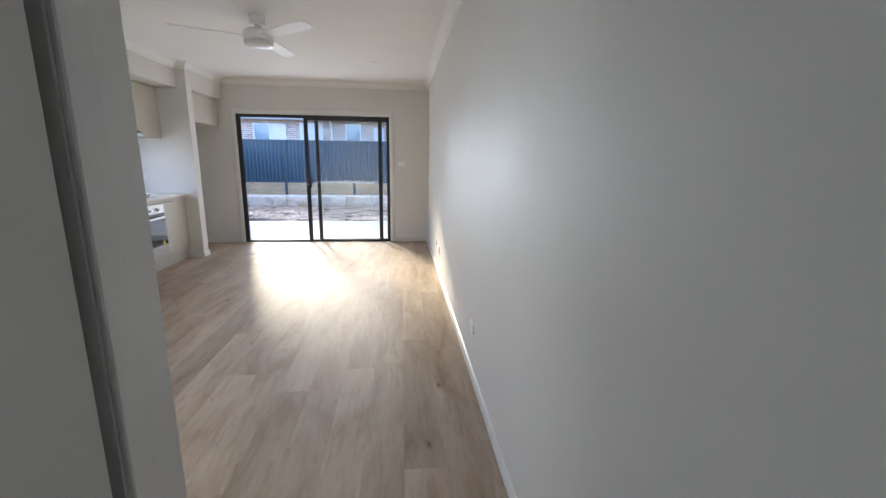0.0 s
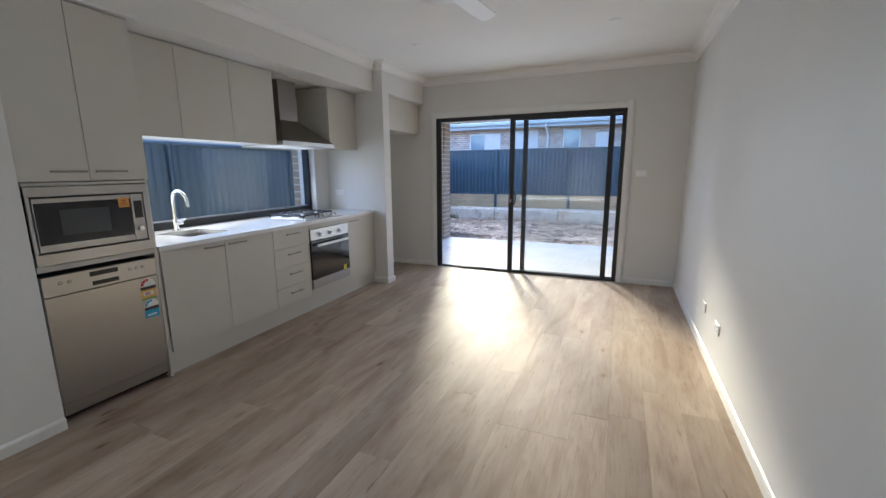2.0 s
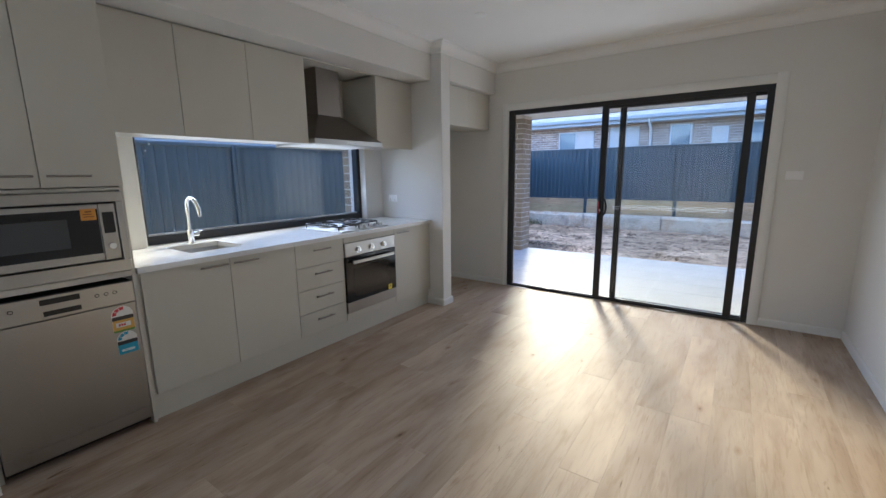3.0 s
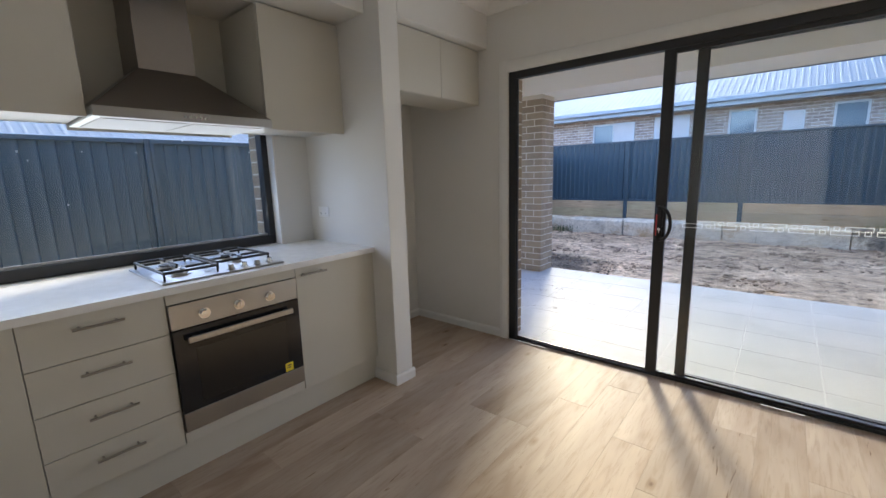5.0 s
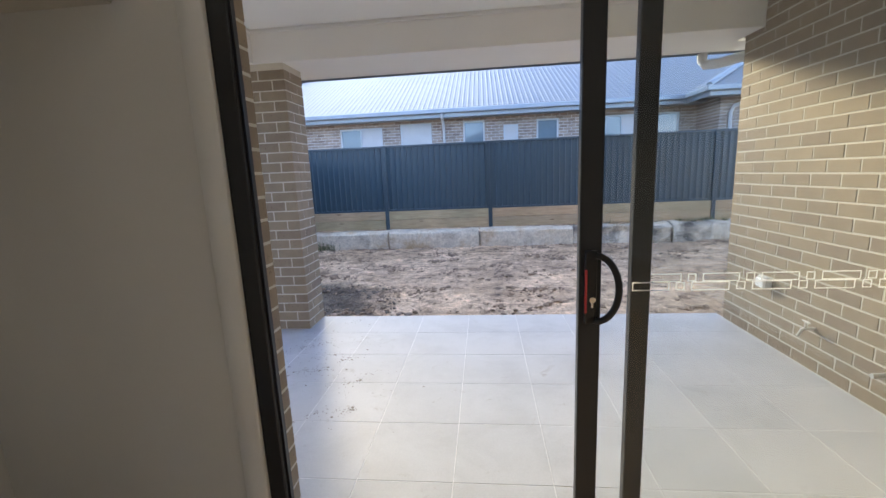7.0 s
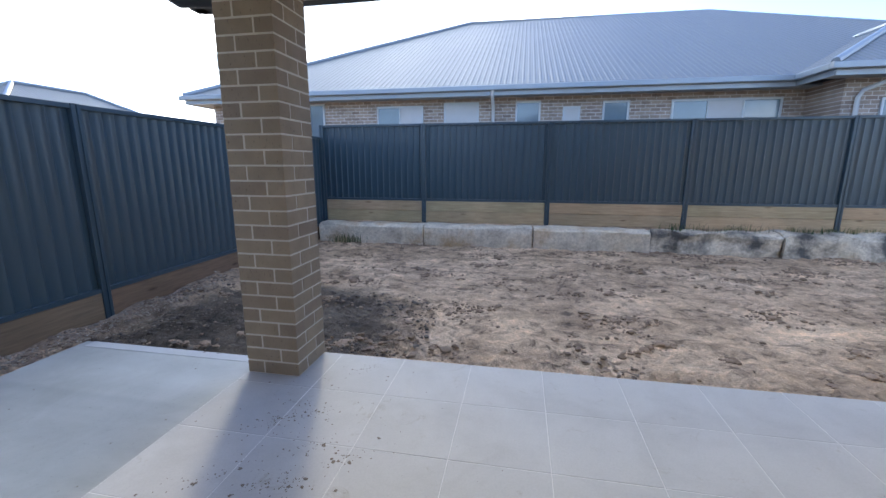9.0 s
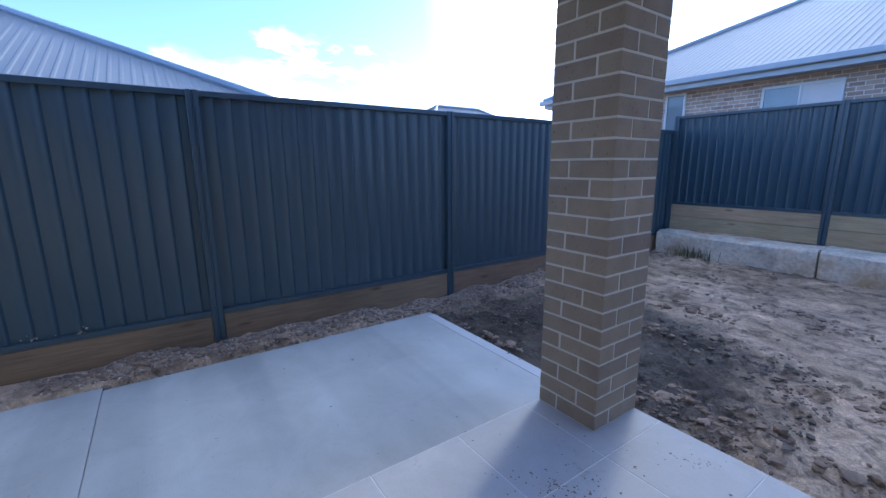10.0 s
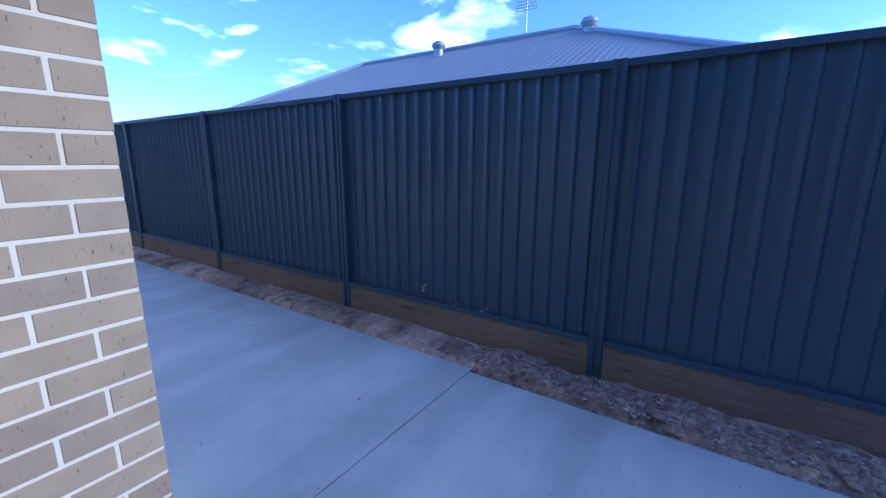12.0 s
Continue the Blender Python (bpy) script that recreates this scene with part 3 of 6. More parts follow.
whole("ceiling", B((X_L, X_R, Y_BACK, Y_IN, CEIL_Z, 2.7)), CEIL, "flat white plasterboard ceiling", "ceiling", kind="structure")
whole("bulkhead", B((X_L, -1.95, Y_STUB, Y_NIB0, 2.262, CEIL_Z, 0.003)), WALL, "painted bulkhead above the kitchen cupboards", "bulkhead", kind="structure")
whole("wall_nib", B((X_L, X_NIB, Y_NIB0, Y_NIB1, 0, CEIL_Z, 0.003)), WALL, "short painted wall between worktop and fridge recess", "wall", kind="structure")
whole("bulkhead_recess", B((X_L, X_NIB, Y_NIB1, Y_IN, 2.262, CEIL_Z, 0.003)), WALL, "painted bulkhead above the fridge recess", "bulkhead", kind="structure")


def cove(bm, p0, p1, out, m0=0, m1=0):
    """Plaster cove between wall and ceiling from p0 to p1; out: the way from the wall into the room; m0, m1: 1 for an outer mitre."""
    p0, p1, o = Vector((*p0, 0)), Vector((*p1, 0)), Vector((*out, 0))
    prof = [(0, 0.088), (0.012, 0.086)] + [(0.085 - 0.073 * math.cos(a), 0.083 - 0.073 * math.sin(a)) for a in [k * math.pi / 12 for k in range(7)]] + [(0.088, 0.0), (0, 0)]
    d = (p1 - p0).normalized()
    rows = [[bm.verts.new(p + o * u + d * (m * u) + Vector((0, 0, CEIL_Z - v))) for u, v in prof] for p, m in ((p0, -m0), (p1, m1))]
    n = len(prof)
    for k in range(n):
        bm.faces.new((rows[0][k], rows[0][(k + 1) % n], rows[1][(k + 1) % n], rows[1][k]))
    bm.faces.new(rows[0]); bm.faces.new(rows[1][::-1])


bm = bmesh.new()
for p0, p1, o, *mitre in [((X_R, Y_BACK), (X_R, Y_IN), (-1, 0)), ((X_NIB, Y_IN), (X_R, Y_IN), (0, -1)), ((-1.95, Y_STUB), (-1.95, Y_NIB0), (1, 0)),
                  ((X_NIB, Y_NIB0), (X_NIB, Y_IN), (1, 0), 1, 0), ((-1.95, Y_NIB0), (X_NIB, Y_NIB0), (0, -1), 0, 1),
                  ((X_STUB, Y_HALL), (X_STUB, Y_STUB), (1, 0)), ((X_STUB, Y_HALL), (X_HALL, Y_HALL), (0, 1)), ((X_HALL, Y_BACK), (X_HALL, Y_HALL), (1, 0))]:
    cove(bm, p0, p1, o, *mitre)
whole("trim_cornice", bm, CEIL, "white plaster cove cornice", "cornice", kind="structure", smooth=True)


def skirting(name, p0, p1, out):
    (xa, ya), (xb, yb), (ox, oy) = p0, p1, out
    t = 0.013
    bm = bmesh.new()
    prof = [(0, 0), (t, 0), (t, 0.052), (t - 0.005, 0.064), (0.003, 0.068), (0, 0.068)]
    if ox:
        prism(bm, [(xa + ox * u, v) for u, v in prof], "y", ya, yb)
    else:
        prism(bm, [(ya + oy * u, v) for u, v in prof], "x", xa, xb)
    return whole(name, bm, TRIM, "low white painted skirting board", "skirting", kind="structure")


skirting("baseboard", (X_R, Y_BACK), (X_R, Y_IN), (-1, 0))
skirting("baseboard", (DOOR_X1 + 0.078, Y_IN), (X_R - 0.013, Y_IN), (0, -1))
skirting("baseboard", (X_L + 0.013, Y_IN), (-1.715, Y_IN), (0, -1))
skirting("baseboard", (X_L, Y_NIB1), (X_L, Y_IN), (1, 0))
skirting("baseboard", (X_L + 0.013, Y_NIB1), (X_NIB, Y_NIB1), (0, 1))
skirting("baseboard", (X_NIB, Y_NIB0 - 0.013), (X_NIB, Y_NIB1 + 0.013), (1, 0))
skirting("baseboard", (-2.04, Y_NIB0), (X_NIB, Y_NIB0), (0, -1))
skirting("baseboard", (X_STUB, Y_HALL), (X_STUB, Y_STUB), (1, 0))
skirting("baseboard", (X_STUB, Y_HALL), (X_HALL, Y_HALL), (0, 1))
skirting("baseboard", (X_HALL, Y_BACK), (X_HALL, SLOT0 - 0.01), (1, 0))

# ---- sliding glass door ----
door = thing("door_1", (-0.42, 8.38, 0), "black aluminium sliding glass door, slid half open", "sliding door", kind="structure")
FY0, FY1 = 8.335, 8.388
part("door_frame", B((DOOR_X0, DOOR_X0 + 0.058, FY0, FY1, 0.0, DOOR_Z, 0.003), (DOOR_X1 - 0.050, DOOR_X1, FY0, FY1, 0.0, DOOR_Z, 0.003),
                     (DOOR_X0 + 0.058, DOOR_X1 - 0.050, FY0, FY1, DOOR_Z - 0.05, DOOR_Z, 0.003), (DOOR_X0 + 0.058, DOOR_X1 - 0.050, FY0, FY1, 0.0, 0.018, 0.002),
                     (DOOR_X0 + 0.058, DOOR_X1 - 0.050, 8.358, 8.366, 0.018, 0.028), (DOOR_X0 + 0.058, DOOR_X0 + 0.066, 8.352, 8.362, 0.03, 2.02),
                     (-0.446, DOOR_X1, FY1, 8.435, 0.0, 0.018), (-0.446, DOOR_X1, FY1, 8.435, DOOR_Z - 0.06, DOOR_Z), (DOOR_X1 - 0.022, DOOR_X1, FY1, 8.435, 0.018, DOOR_Z - 0.06)), ALU, door)


def leaf(name, x0, x1, y, wl, wr):
    z0, z1 = 0.014, DOOR_Z - 0.045
    p = part(name, B((x0, x0 + wl, y - 0.017, y + 0.017, z0, z1, 0.003), (x1 - wr, x1, y - 0.017, y + 0.017, z0, z1, 0.003),
                     (x0 + wl, x1 - wr, y - 0.015, y + 0.015, z0, z0 + 0.02, 0.002), (x0 + wl, x1 - wr, y - 0.015, y + 0.015, z1 - 0.03, z1, 0.002)), ALU, door)
    g = part("pane", B((x0 + wl - 0.005, x1 - wr + 0.005, y - 0.003, y + 0.003, z0 + 0.016, z1 - 0.025)), GLASS, p, "clear glass pane")
    g.visible_shadow = False
    return p


slider = leaf("sliding_leaf", -0.610, 0.640, 8.362, 0.063, 0.062)
fixed = leaf("fixed_leaf", -0.446, DOOR_X1 - 0.023, 8.412, 0.057, 0.024)


def decal(parent, y, x0, x1, zc):
    """White safety squares printed along a pane: long frame, small square, long frame."""
    bm = bmesh.new()
    t = 0.0029

    def frame_of(xa, xb, za, zb):
        for b in ((xa, xb, za, za + t), (xa, xb, zb - t, zb), (xa, xa + t, za + t, zb - t), (xb - t, xb, za + t, zb - t)):
            box(bm, b[0], b[1], y, y + 0.0006, b[2], b[3])
    x, k = x0, 0
    while x + 0.11 < x1:
        frame_of(x, x + 0.104, zc - 0.013, zc + 0.013)
        frame_of(x + 0.122, x + 0.146, zc - 0.012, zc + 0.012)
        x += 0.164
    part("decal", bm, DECAL, parent, "row of white printed safety rectangles")


decal(slider, 8.3585, -0.455, 0.57, 1.0)
decal(fixed, 8.4085, -0.40, 0.68, 1.012)

bm = bmesh.new()
pts = [(-0.568 + 0.058 * math.sin(k * math.pi / 14), 8.325 - 0.024 * math.sin(k * math.pi / 14), 1.005 + 0.098 * math.cos(k * math.pi / 14)) for k in range(15)]
tube(bm, pts, 0.010, 10)
box(bm, -0.596, -0.562, 8.332, 8.345, 0.895, 1.115, 0.003)
handle = part("handle", bm, BLACK, slider, "black D-shaped pull handle", smooth=True)
part("latch_strip", B((-0.597, -0.590, 8.3300, 8.332, 0.93, 1.06)), flat("red_latch", (0.55, 0.05, 0.05)), slider, "thin red latch marker")
bm = bmesh.new(); cyl(bm, (-0.576, 8.333, 0.972), (-0.576, 8.322, 0.972), 0.009, n=14); box(bm, -0.580, -0.572, 8.324, 8.333, 0.947, 0.972, 0.002)
part("key_cylinder", bm, CHROME, slider, "steel key cylinder", smooth=True)


def architrave():
    bm = bmesh.new()
    w, t = 0.078, 0.022
    prof = [(0, 0), (0, t * 0.5)] + [(0.004 + (w - 0.008) * k / 9, t * (0.62 + 0.38 * math.sin(math.pi * (k + 0.35) / 9.7))) for k in range(10)] + [(w, t * 0.45), (w, 0)]
    prism(bm, [(DOOR_X0 + 0.002 - u, Y_IN - v) for u, v in prof], "z", 0.0, DOOR_Z + w)
    prism(bm, [(DOOR_X1 - 0.002 + u, Y_IN - v) for u, v in prof], "z", 0.0, DOOR_Z + w)
    prism(bm, [(Y_IN - v, DOOR_Z - 0.002 + u) for u, v in prof], "x", DOOR_X0, DOOR_X1)
    # lining between architrave and metal
    box(bm, DOOR_X0 - 0.05, DOOR_X0, Y_IN + 0.002, FY1, 0, DOOR_Z + 0.02)
    box(bm, DOOR_X1, DOOR_X1 + 0.05, Y_IN + 0.002, FY1, 0, DOOR_Z + 0.02)
    box(bm, DOOR_X0, DOOR_X1, Y_IN + 0.002, FY1, DOOR_Z, DOOR_Z + 0.04)
    return bm


whole("trim_architrave", architrave(), TRIM, "white moulded architrave round the glass door", "architrave", kind="structure")

# ---- kitchen window ----
win = thing("window_1", (-2.76, 5.86, WIN_Z0), "long black-framed splashback window over the worktop", "window", kind="structure")
part("window_frame", B((-2.80, -2.725, WIN_Y0, WIN_Y1, WIN_Z0 + 0.002, WIN_Z0 + 0.062, 0.003), (-2.80, -2.725, WIN_Y0, WIN_Y1, WIN_Z1 - 0.05, WIN_Z1, 0.003),
                       (-2.80, -2.725, WIN_Y0, WIN_Y0 + 0.05, WIN_Z0 + 0.062, WIN_Z1 - 0.05, 0.003), (-2.80, -2.725, WIN_Y1 - 0.052, WIN_Y1, WIN_Z0 + 0.062, WIN_Z1 - 0.05, 0.003)), ALU, win)
part("glazing_bead", B((-2.765, -2.757, WIN_Y0 + 0.05, WIN_Y1 - 0.052, WIN_Z0 + 0.062, WIN_Z0 + 0.074)), flat("grey_bead", (0.55, 0.56, 0.57)), win, "pale glazing bead")
g = part("pane", B((-2.768, -2.762, WIN_Y0 + 0.05, WIN_Y1 - 0.052, WIN_Z0 + 0.06, WIN_Z1 - 0.05)), GLASS, win, "clear glass pane with spots of dried paint")
g.visible_shadow = False
rnd = random.Random(4)
bm = bmesh.new()
for k in range(30):
    y = rnd.uniform(4.85, 6.9)
    z = WIN_Z1 - 0.09 - abs(rnd.gauss(0, 0.09)) if rnd.random() < 0.7 else rnd.uniform(1.0, 1.6)
    if z > 1.64: z = rnd.uniform(1.5, 1.62)
    s = rnd.uniform(0.001, 0.0035)
    box(bm, -2.7615, -2.761, y - s * rnd.uniform(.5, 2), y + s, z - s * rnd.uniform(.6, 3), z + s)
part("smears", bm, flat("dried_paint", (0.6, 0.62, 0.63)), win, "small pale smears on the glass")
whole("trim_reveal", B((-2.725, X_L + 0.001, WIN_Y1 - 0.012, WIN_Y1, WIN_Z0 + 0.002, WIN_Z1, 0.001), (-2.725, X_L + 0.001, WIN_Y0, WIN_Y0 + 0.012, WIN_Z0 + 0.002, WIN_Z1, 0.001), (-2.725, X_L + 0.001, WIN_Y0 + 0.012, WIN_Y1 - 0.012, WIN_Z1 - 0.012, WIN_Z1)), TRIM, "white window reveal lining", "reveal", kind="structure")

# ---- kitchen ----
XF = -2.0        # cupboard door faces


def bar_handle(parent, y0, y1, z, x=XF, vertical=False):
    bm = bmesh.new()
    cyl(bm, (x + 0.028, y0, z), (x + 0.028, y1, z), 0.0055, n=12)
    for y in (y0 + 0.022, y1 - 0.022):
        cyl(bm, (x - 0.001, y, z), (x + 0.028, y, z), 0.0042, n=10)
    return part("handle", bm, HANDLE, parent, "satin steel bar handle", smooth=True)


def front(name, parent, y0, y1, z0, z1, x=XF, mat=None):
    return part(name, B((x - 0.017, x, y0 + 0.0016, y1 - 0.0016, z0 + 0.0016, z1 - 0.0016, 0.0012)), mat or LAM, parent)


def base_unit(name, label, y0, y1, at=None):
    u = thing(name, (-2.3, (y0 + y1) / 2, 0), label, "cabinet", "base cupboards")
    for n, b in (("side_panel", (X_L, XF - 0.018, y0, y0 + 0.016, 0.157, 0.863)), ("side_panel", (X_L, XF - 0.018, y1 - 0.016, y1, 0.157, 0.863)), ("bottom_panel", (X_L, XF - 0.018, y0 + 0.016, y1 - 0.016, 0.157, 0.173)),
                 ("back_panel", (X_L, X_L + 0.012, y0 + 0.016, y1 - 0.016, 0.173, 0.863))):
        part(n, B(b), CARCASS, u)
    part("kickboard", B((-2.046, -2.030, y0, y1, 0.0, 0.155)), LAM, u)
    part("plinth", B((-2.6, -2.08, y0 + 0.02, y1 - 0.02, 0.0, 0.156)), CARCASS, u)
    return u


sinkcab = base_unit("sink_cabinet", "greige two-door cabinet under the sink", 4.645, 5.62)
d = front("door", sinkcab, 4.66, 5.145, 0.157, 0.866); bar_handle(d, 4.958, 5.123, 0.832)
d = front("door", sinkcab, 5.145, 5.62, 0.157, 0.866); bar_handle(d, 5.160, 5.325, 0.832)
drw = base_unit("drawer_cabinet", "greige cabinet with four drawers", 5.62, 6.075)
for z0, z1, h in ((0.69, 0.866, 0.812), (0.512, 0.69, 0.63), (0.330, 0.512, 0.447), (0.157, 0.330, 0.268)):
    d = front("drawer", drw, 5.62, 6.075, z0, z1); bar_handle(d, 5.765, 5.925, h)
ovc = base_unit("oven_cabinet", "greige housing round the built-in oven", 6.075, 6.69)
part("filler", B((XF - 0.017, XF, 6.077, 6.688, 0.818, 0.8645, 0.001)), LAM, ovc)
part("lower_rail", B((XF - 0.017, XF, 6.077, 6.688, 0.1585, 0.213, 0.001)), LAM, ovc)
endc = base_unit("end_cabinet", "greige single-door cabinet beside the oven", 6.69, Y_NIB0)
d = front("door", endc, 6.69, 7.215, 0.157, 0.866); bar_handle(d, 6.712, 6.872, 0.825)
part("filler", B((XF - 0.017, XF - 0.002, 7.217, Y_NIB0 - 0.001, 0.157, 0.866)), LAM, endc)

# worktop with a hole for the sink
SX0, SX1, SY0, SY1 = -2.545, -2.185, 5.0, 5.345
top = B((X_L, -1.978, 4.645, SY0, 0.868, 0.9), (X_L, -1.978, SY1, Y_NIB0, 0.868, 0.9), (X_L, SX0, SY0, SY1, 0.868, 0.9), (SX1, -1.978, SY0, SY1, 0.868, 0.9),
        (-2.725, X_L, WIN_Y0 + 0.014, WIN_Y1 - 0.014, 0.885, 0.9015))
whole("worktop", top, BENCH, "white stone worktop along the kitchen cupboards", "worktop")

sink = thing("sink", (-2.36, 5.17, 0.7), "stainless steel undermount sink bowl in the worktop", "sink")
bm = bmesh.new()
rim = [(SX0 - 0.004, SY0 - 0.004), (SX1 + 0.004, SY0 - 0.004), (SX1 + 0.004, SY1 + 0.004), (SX0 - 0.004, SY1 + 0.004)]
lev = []
for z, s in ((0.866, 0.0), (0.72, 0.018), (0.705, 0.045)):
    lev.append([bm.verts.new((x + (s if x < -2.36 else -s), y + (s if y < 5.17 else -s), z)) for x, y in rim])
for a, b in zip(lev, lev[1:]):
    for k in range(4):
        bm.faces.new((a[k], a[(k + 1) % 4], b[(k + 1) % 4], b[k]))
bm.faces.new(lev[-1])
bowl = part("bowl", bm, STEEL, sink)
sm = bowl.modifiers.new("gauge", "SOLIDIFY"); sm.thickness = 0.002; sm.offset = 1
bm = bmesh.new(); cyl(bm, (-2.36, 5.17, 0.704), (-2.36, 5.17, 0.710), 0.042, n=20); cyl(bm, (-2.36, 5.17, 0.71), (-2.36, 5.17, 0.714), 0.028, n=16)
part("drain", bm, CHROME, sink, smooth=True)

tapx, tapy = -2.60, 5.19
tap = thing("kitchen_tap", (tapx, tapy, 0.9), "chrome gooseneck mixer tap behind the sink", "tap")
bm = bmesh.new(); cyl(bm, (tapx, tapy, 0.9), (tapx, tapy, 0.906), 0.030, n=20); cyl(bm, (tapx, tapy, 0.906), (tapx, tapy, 1.0), 0.023, n=20)
part("tap_body", bm, CHROME, tap, smooth=True)
bm = bmesh.new()
pts = [(tapx, tapy, 1.0 + k * 0.02) for k in range(8)] + [(tapx + 0.085 - 0.085 * math.cos(a), tapy - 0.01 * math.sin(a), 1.14 + 0.085 * math.sin(a)) for a in [k * math.pi / 14 for k in range(1, 14)]] + [(tapx + 0.172, tapy, 1.13), (tapx + 0.175, tapy, 1.10)]
tube(bm, pts, 0.0115, 12)
part("spout", bm, CHROME, tap, smooth=True)
bm = bmesh.new(); cyl(bm, (tapx, tapy, 0.962), (tapx + 0.005, tapy + 0.055, 0.965), 0.017, n=16); tube(bm, [(tapx + 0.004, tapy + 0.045, 0.97), (tapx + 0.05, tapy + 0.06, 0.995)], 0.006)
part("lever", bm, CHROME, tap, smooth=True)

# hob
HY0, HY1, HX0, HX1 = 6.085, 6.655, -2.545, -2.035
hob = thing("gas_hob", (-2.29, 6.37, 0.9), "stainless steel gas hob with black cast iron trivets", "hob")
part("plate", B((HX0, HX1, HY0, HY1, 0.9005, 0.908, 0.003)), STEEL, hob)
BURN = [(-2.41, 6.22, 0.062), (-2.18, 6.20, 0.045), (-2.42, 6.51, 0.038), (-2.26, 6.50, 0.03)]
for bx, by, r in BURN:
    bm = bmesh.new()
    cyl(bm, (bx, by, 0.908), (bx, by, 0.914), r * 1.12, r, n=24)
    cyl(bm, (bx, by, 0.914), (bx, by, 0.922), r * 0.82, n=24)
    bn = part("burner", bm, STEEL, hob, "ringed metal gas burner", smooth=True)
    bm = bmesh.new(); cyl(bm, (bx, by, 0.922), (bx, by, 0.928), r * 0.62, r * 0.55, n=20)
    part("burner_cap", bm, IRON, bn, smooth=True)
for y0, y1, xs in ((6.11, 6.335, HX1 - 0.05), (6.365, 6.63, HX1 - 0.12)):
    bm = bmesh.new()
    x0, x1, z = HX0 + 0.03, xs, 0.942
    tube(bm, [(x0, y0, z), (x1, y0, z), (x1, y1, z), (x0, y1, z), (x0, y0, z)], 0.0068, 8)
    for bx, by, r in BURN:
        if y0 < by < y1:
            for ax, ay in ((1, 0), (-1, 0), (0, 1), (0, -1)):
                ex = min(max(bx + ax * 0.14, x0), x1) if ax else bx
                ey = (y1 if ay > 0 else y0) if ay else by
                tube(bm, [(ex, ey, z), (bx + ax * 0.03, by + ay * 0.03, z)], 0.006, 8)
    for fx, fy in ((x0, y0), (x1, y0), (x1, y1), (x0, y1)):
        cyl(bm, (fx, fy, 0.908), (fx, fy, z), 0.005, n=8)
    part("trivet", bm, IRON, hob, "black cast iron pan support", smooth=True)
for k in range(4):
    ky = 6.40 + k * 0.066
    bm = bmesh.new(); cyl(bm, (-2.085, ky, 0.908), (-2.085, ky, 0.914), 0.019, n=18); cyl(bm, (-2.085, ky, 0.914), (-2.085, ky, 0.934), 0.015, 0.013, n=18)
    part("knob", bm, CHROME if k % 2 else STEEL, hob, "round metal control knob", smooth=True)

# oven
oven = thing("built_in_oven", (-2.3, 6.38, 0.217), "stainless steel built-in oven with a black glass door", "oven")
OY0, OY1 = 6.079, 6.683
part("casing", B((-2.56, XF - 0.02, OY0 + 0.03, OY1 - 0.03, 0.22, 0.80)), BLACK, oven)
cp = part("control_panel", B((XF - 0.02, XF + 0.012, OY0, OY1, 0.703, 0.815, 0.002)), STEEL, oven)
for ky in (6.218, 6.374, 6.53):
    bm = bmesh.new(); cyl(bm, (XF + 0.012, ky, 0.752), (XF + 0.017, ky, 0.752), 0.025, n=24); cyl(bm, (XF + 0.017, ky, 0.752), (XF + 0.034, ky, 0.752), 0.019, 0.018, n=24)
    box(bm, XF + 0.030, XF + 0.040, ky - 0.004, ky + 0.004, 0.733, 0.771, 0.001)
    part("knob", bm, CHROME, cp, "round steel oven knob", smooth=True)
od = part("oven_door", B((XF - 0.02, XF + 0.016, OY0, OY1, 0.310, 0.700, 0.002)), BGLASS, oven, "black glass door")
part("lower_panel", B((XF - 0.02, XF + 0.016, OY0, OY1, 0.219, 0.308, 0.002)), STEEL, oven, "brushed steel lower strip")
part("door_window", B((XF + 0.0162, XF + 0.0168, OY0 + 0.085, OY1 - 0.085, 0.345, 0.60)), OVENGLASS, od, "dark see-through window")
bm = B((XF + 0.040, XF + 0.052, OY0 + 0.05, OY1 - 0.05, 0.640, 0.668, 0.003), (XF + 0.014, XF + 0.042, OY0 + 0.075, OY0 + 0.09, 0.646, 0.662), (XF + 0.014, XF + 0.042, OY1 - 0.09, OY1 - 0.075, 0.646, 0.662))
part("door_handle", bm, STEEL, od, "flat brushed steel bar")
part("sticker", B((XF + 0.0162, XF + 0.0172, 6.575, 6.62, 0.315, 0.362)), flat("yellow_label", (0.85, 0.68, 0.03)), od, "small yellow sticker")
part("sticker_print", B((XF + 0.0172, XF + 0.0174, 6.585, 6.61, 0.345, 0.351), (XF + 0.0172, XF + 0.0174, 6.582, 6.606, 0.333, 0.338)), flat("label_ink", (0.05, 0.05, 0.05)), od, "dark print on the sticker")

# tall unit with microwave above and dishwasher below
TY0, TY1 = 4.02, 4.643
tall = thing("tall_cabinet", (-2.3, 4.33, 0), "tall greige cabinet housing microwave and dishwasher", "cabinet")
part("side_panel", B((X_L, XF, TY1 - 0.018, TY1, 0, 2.258)), LAM, tall)
part("side_panel", B((X_L, XF - 0.03, TY0, TY0 + 0.016, 0, 2.258)), LAM, tall)
part("shelf", B((X_L, XF, TY0 + 0.016, TY1 - 0.018, 0.862, 0.892, 0.001)), LAM, tall)
part("shelf", B((X_L, XF, TY0 + 0.016, TY1 - 0.018, 1.31, 1.326, 0.001)), LAM, tall)
part("back_panel", B((X_L, X_L + 0.012, TY0 + 0.016, TY1 - 0.018, 0.0, 2.258)), CARCASS, tall)
d = front("door", tall, TY0 + 0.002, 4.332, 1.33, 2.256, x=XF + 0.018); bar_handle(d, 4.146, 4.308, 1.383, x=XF + 0.018)
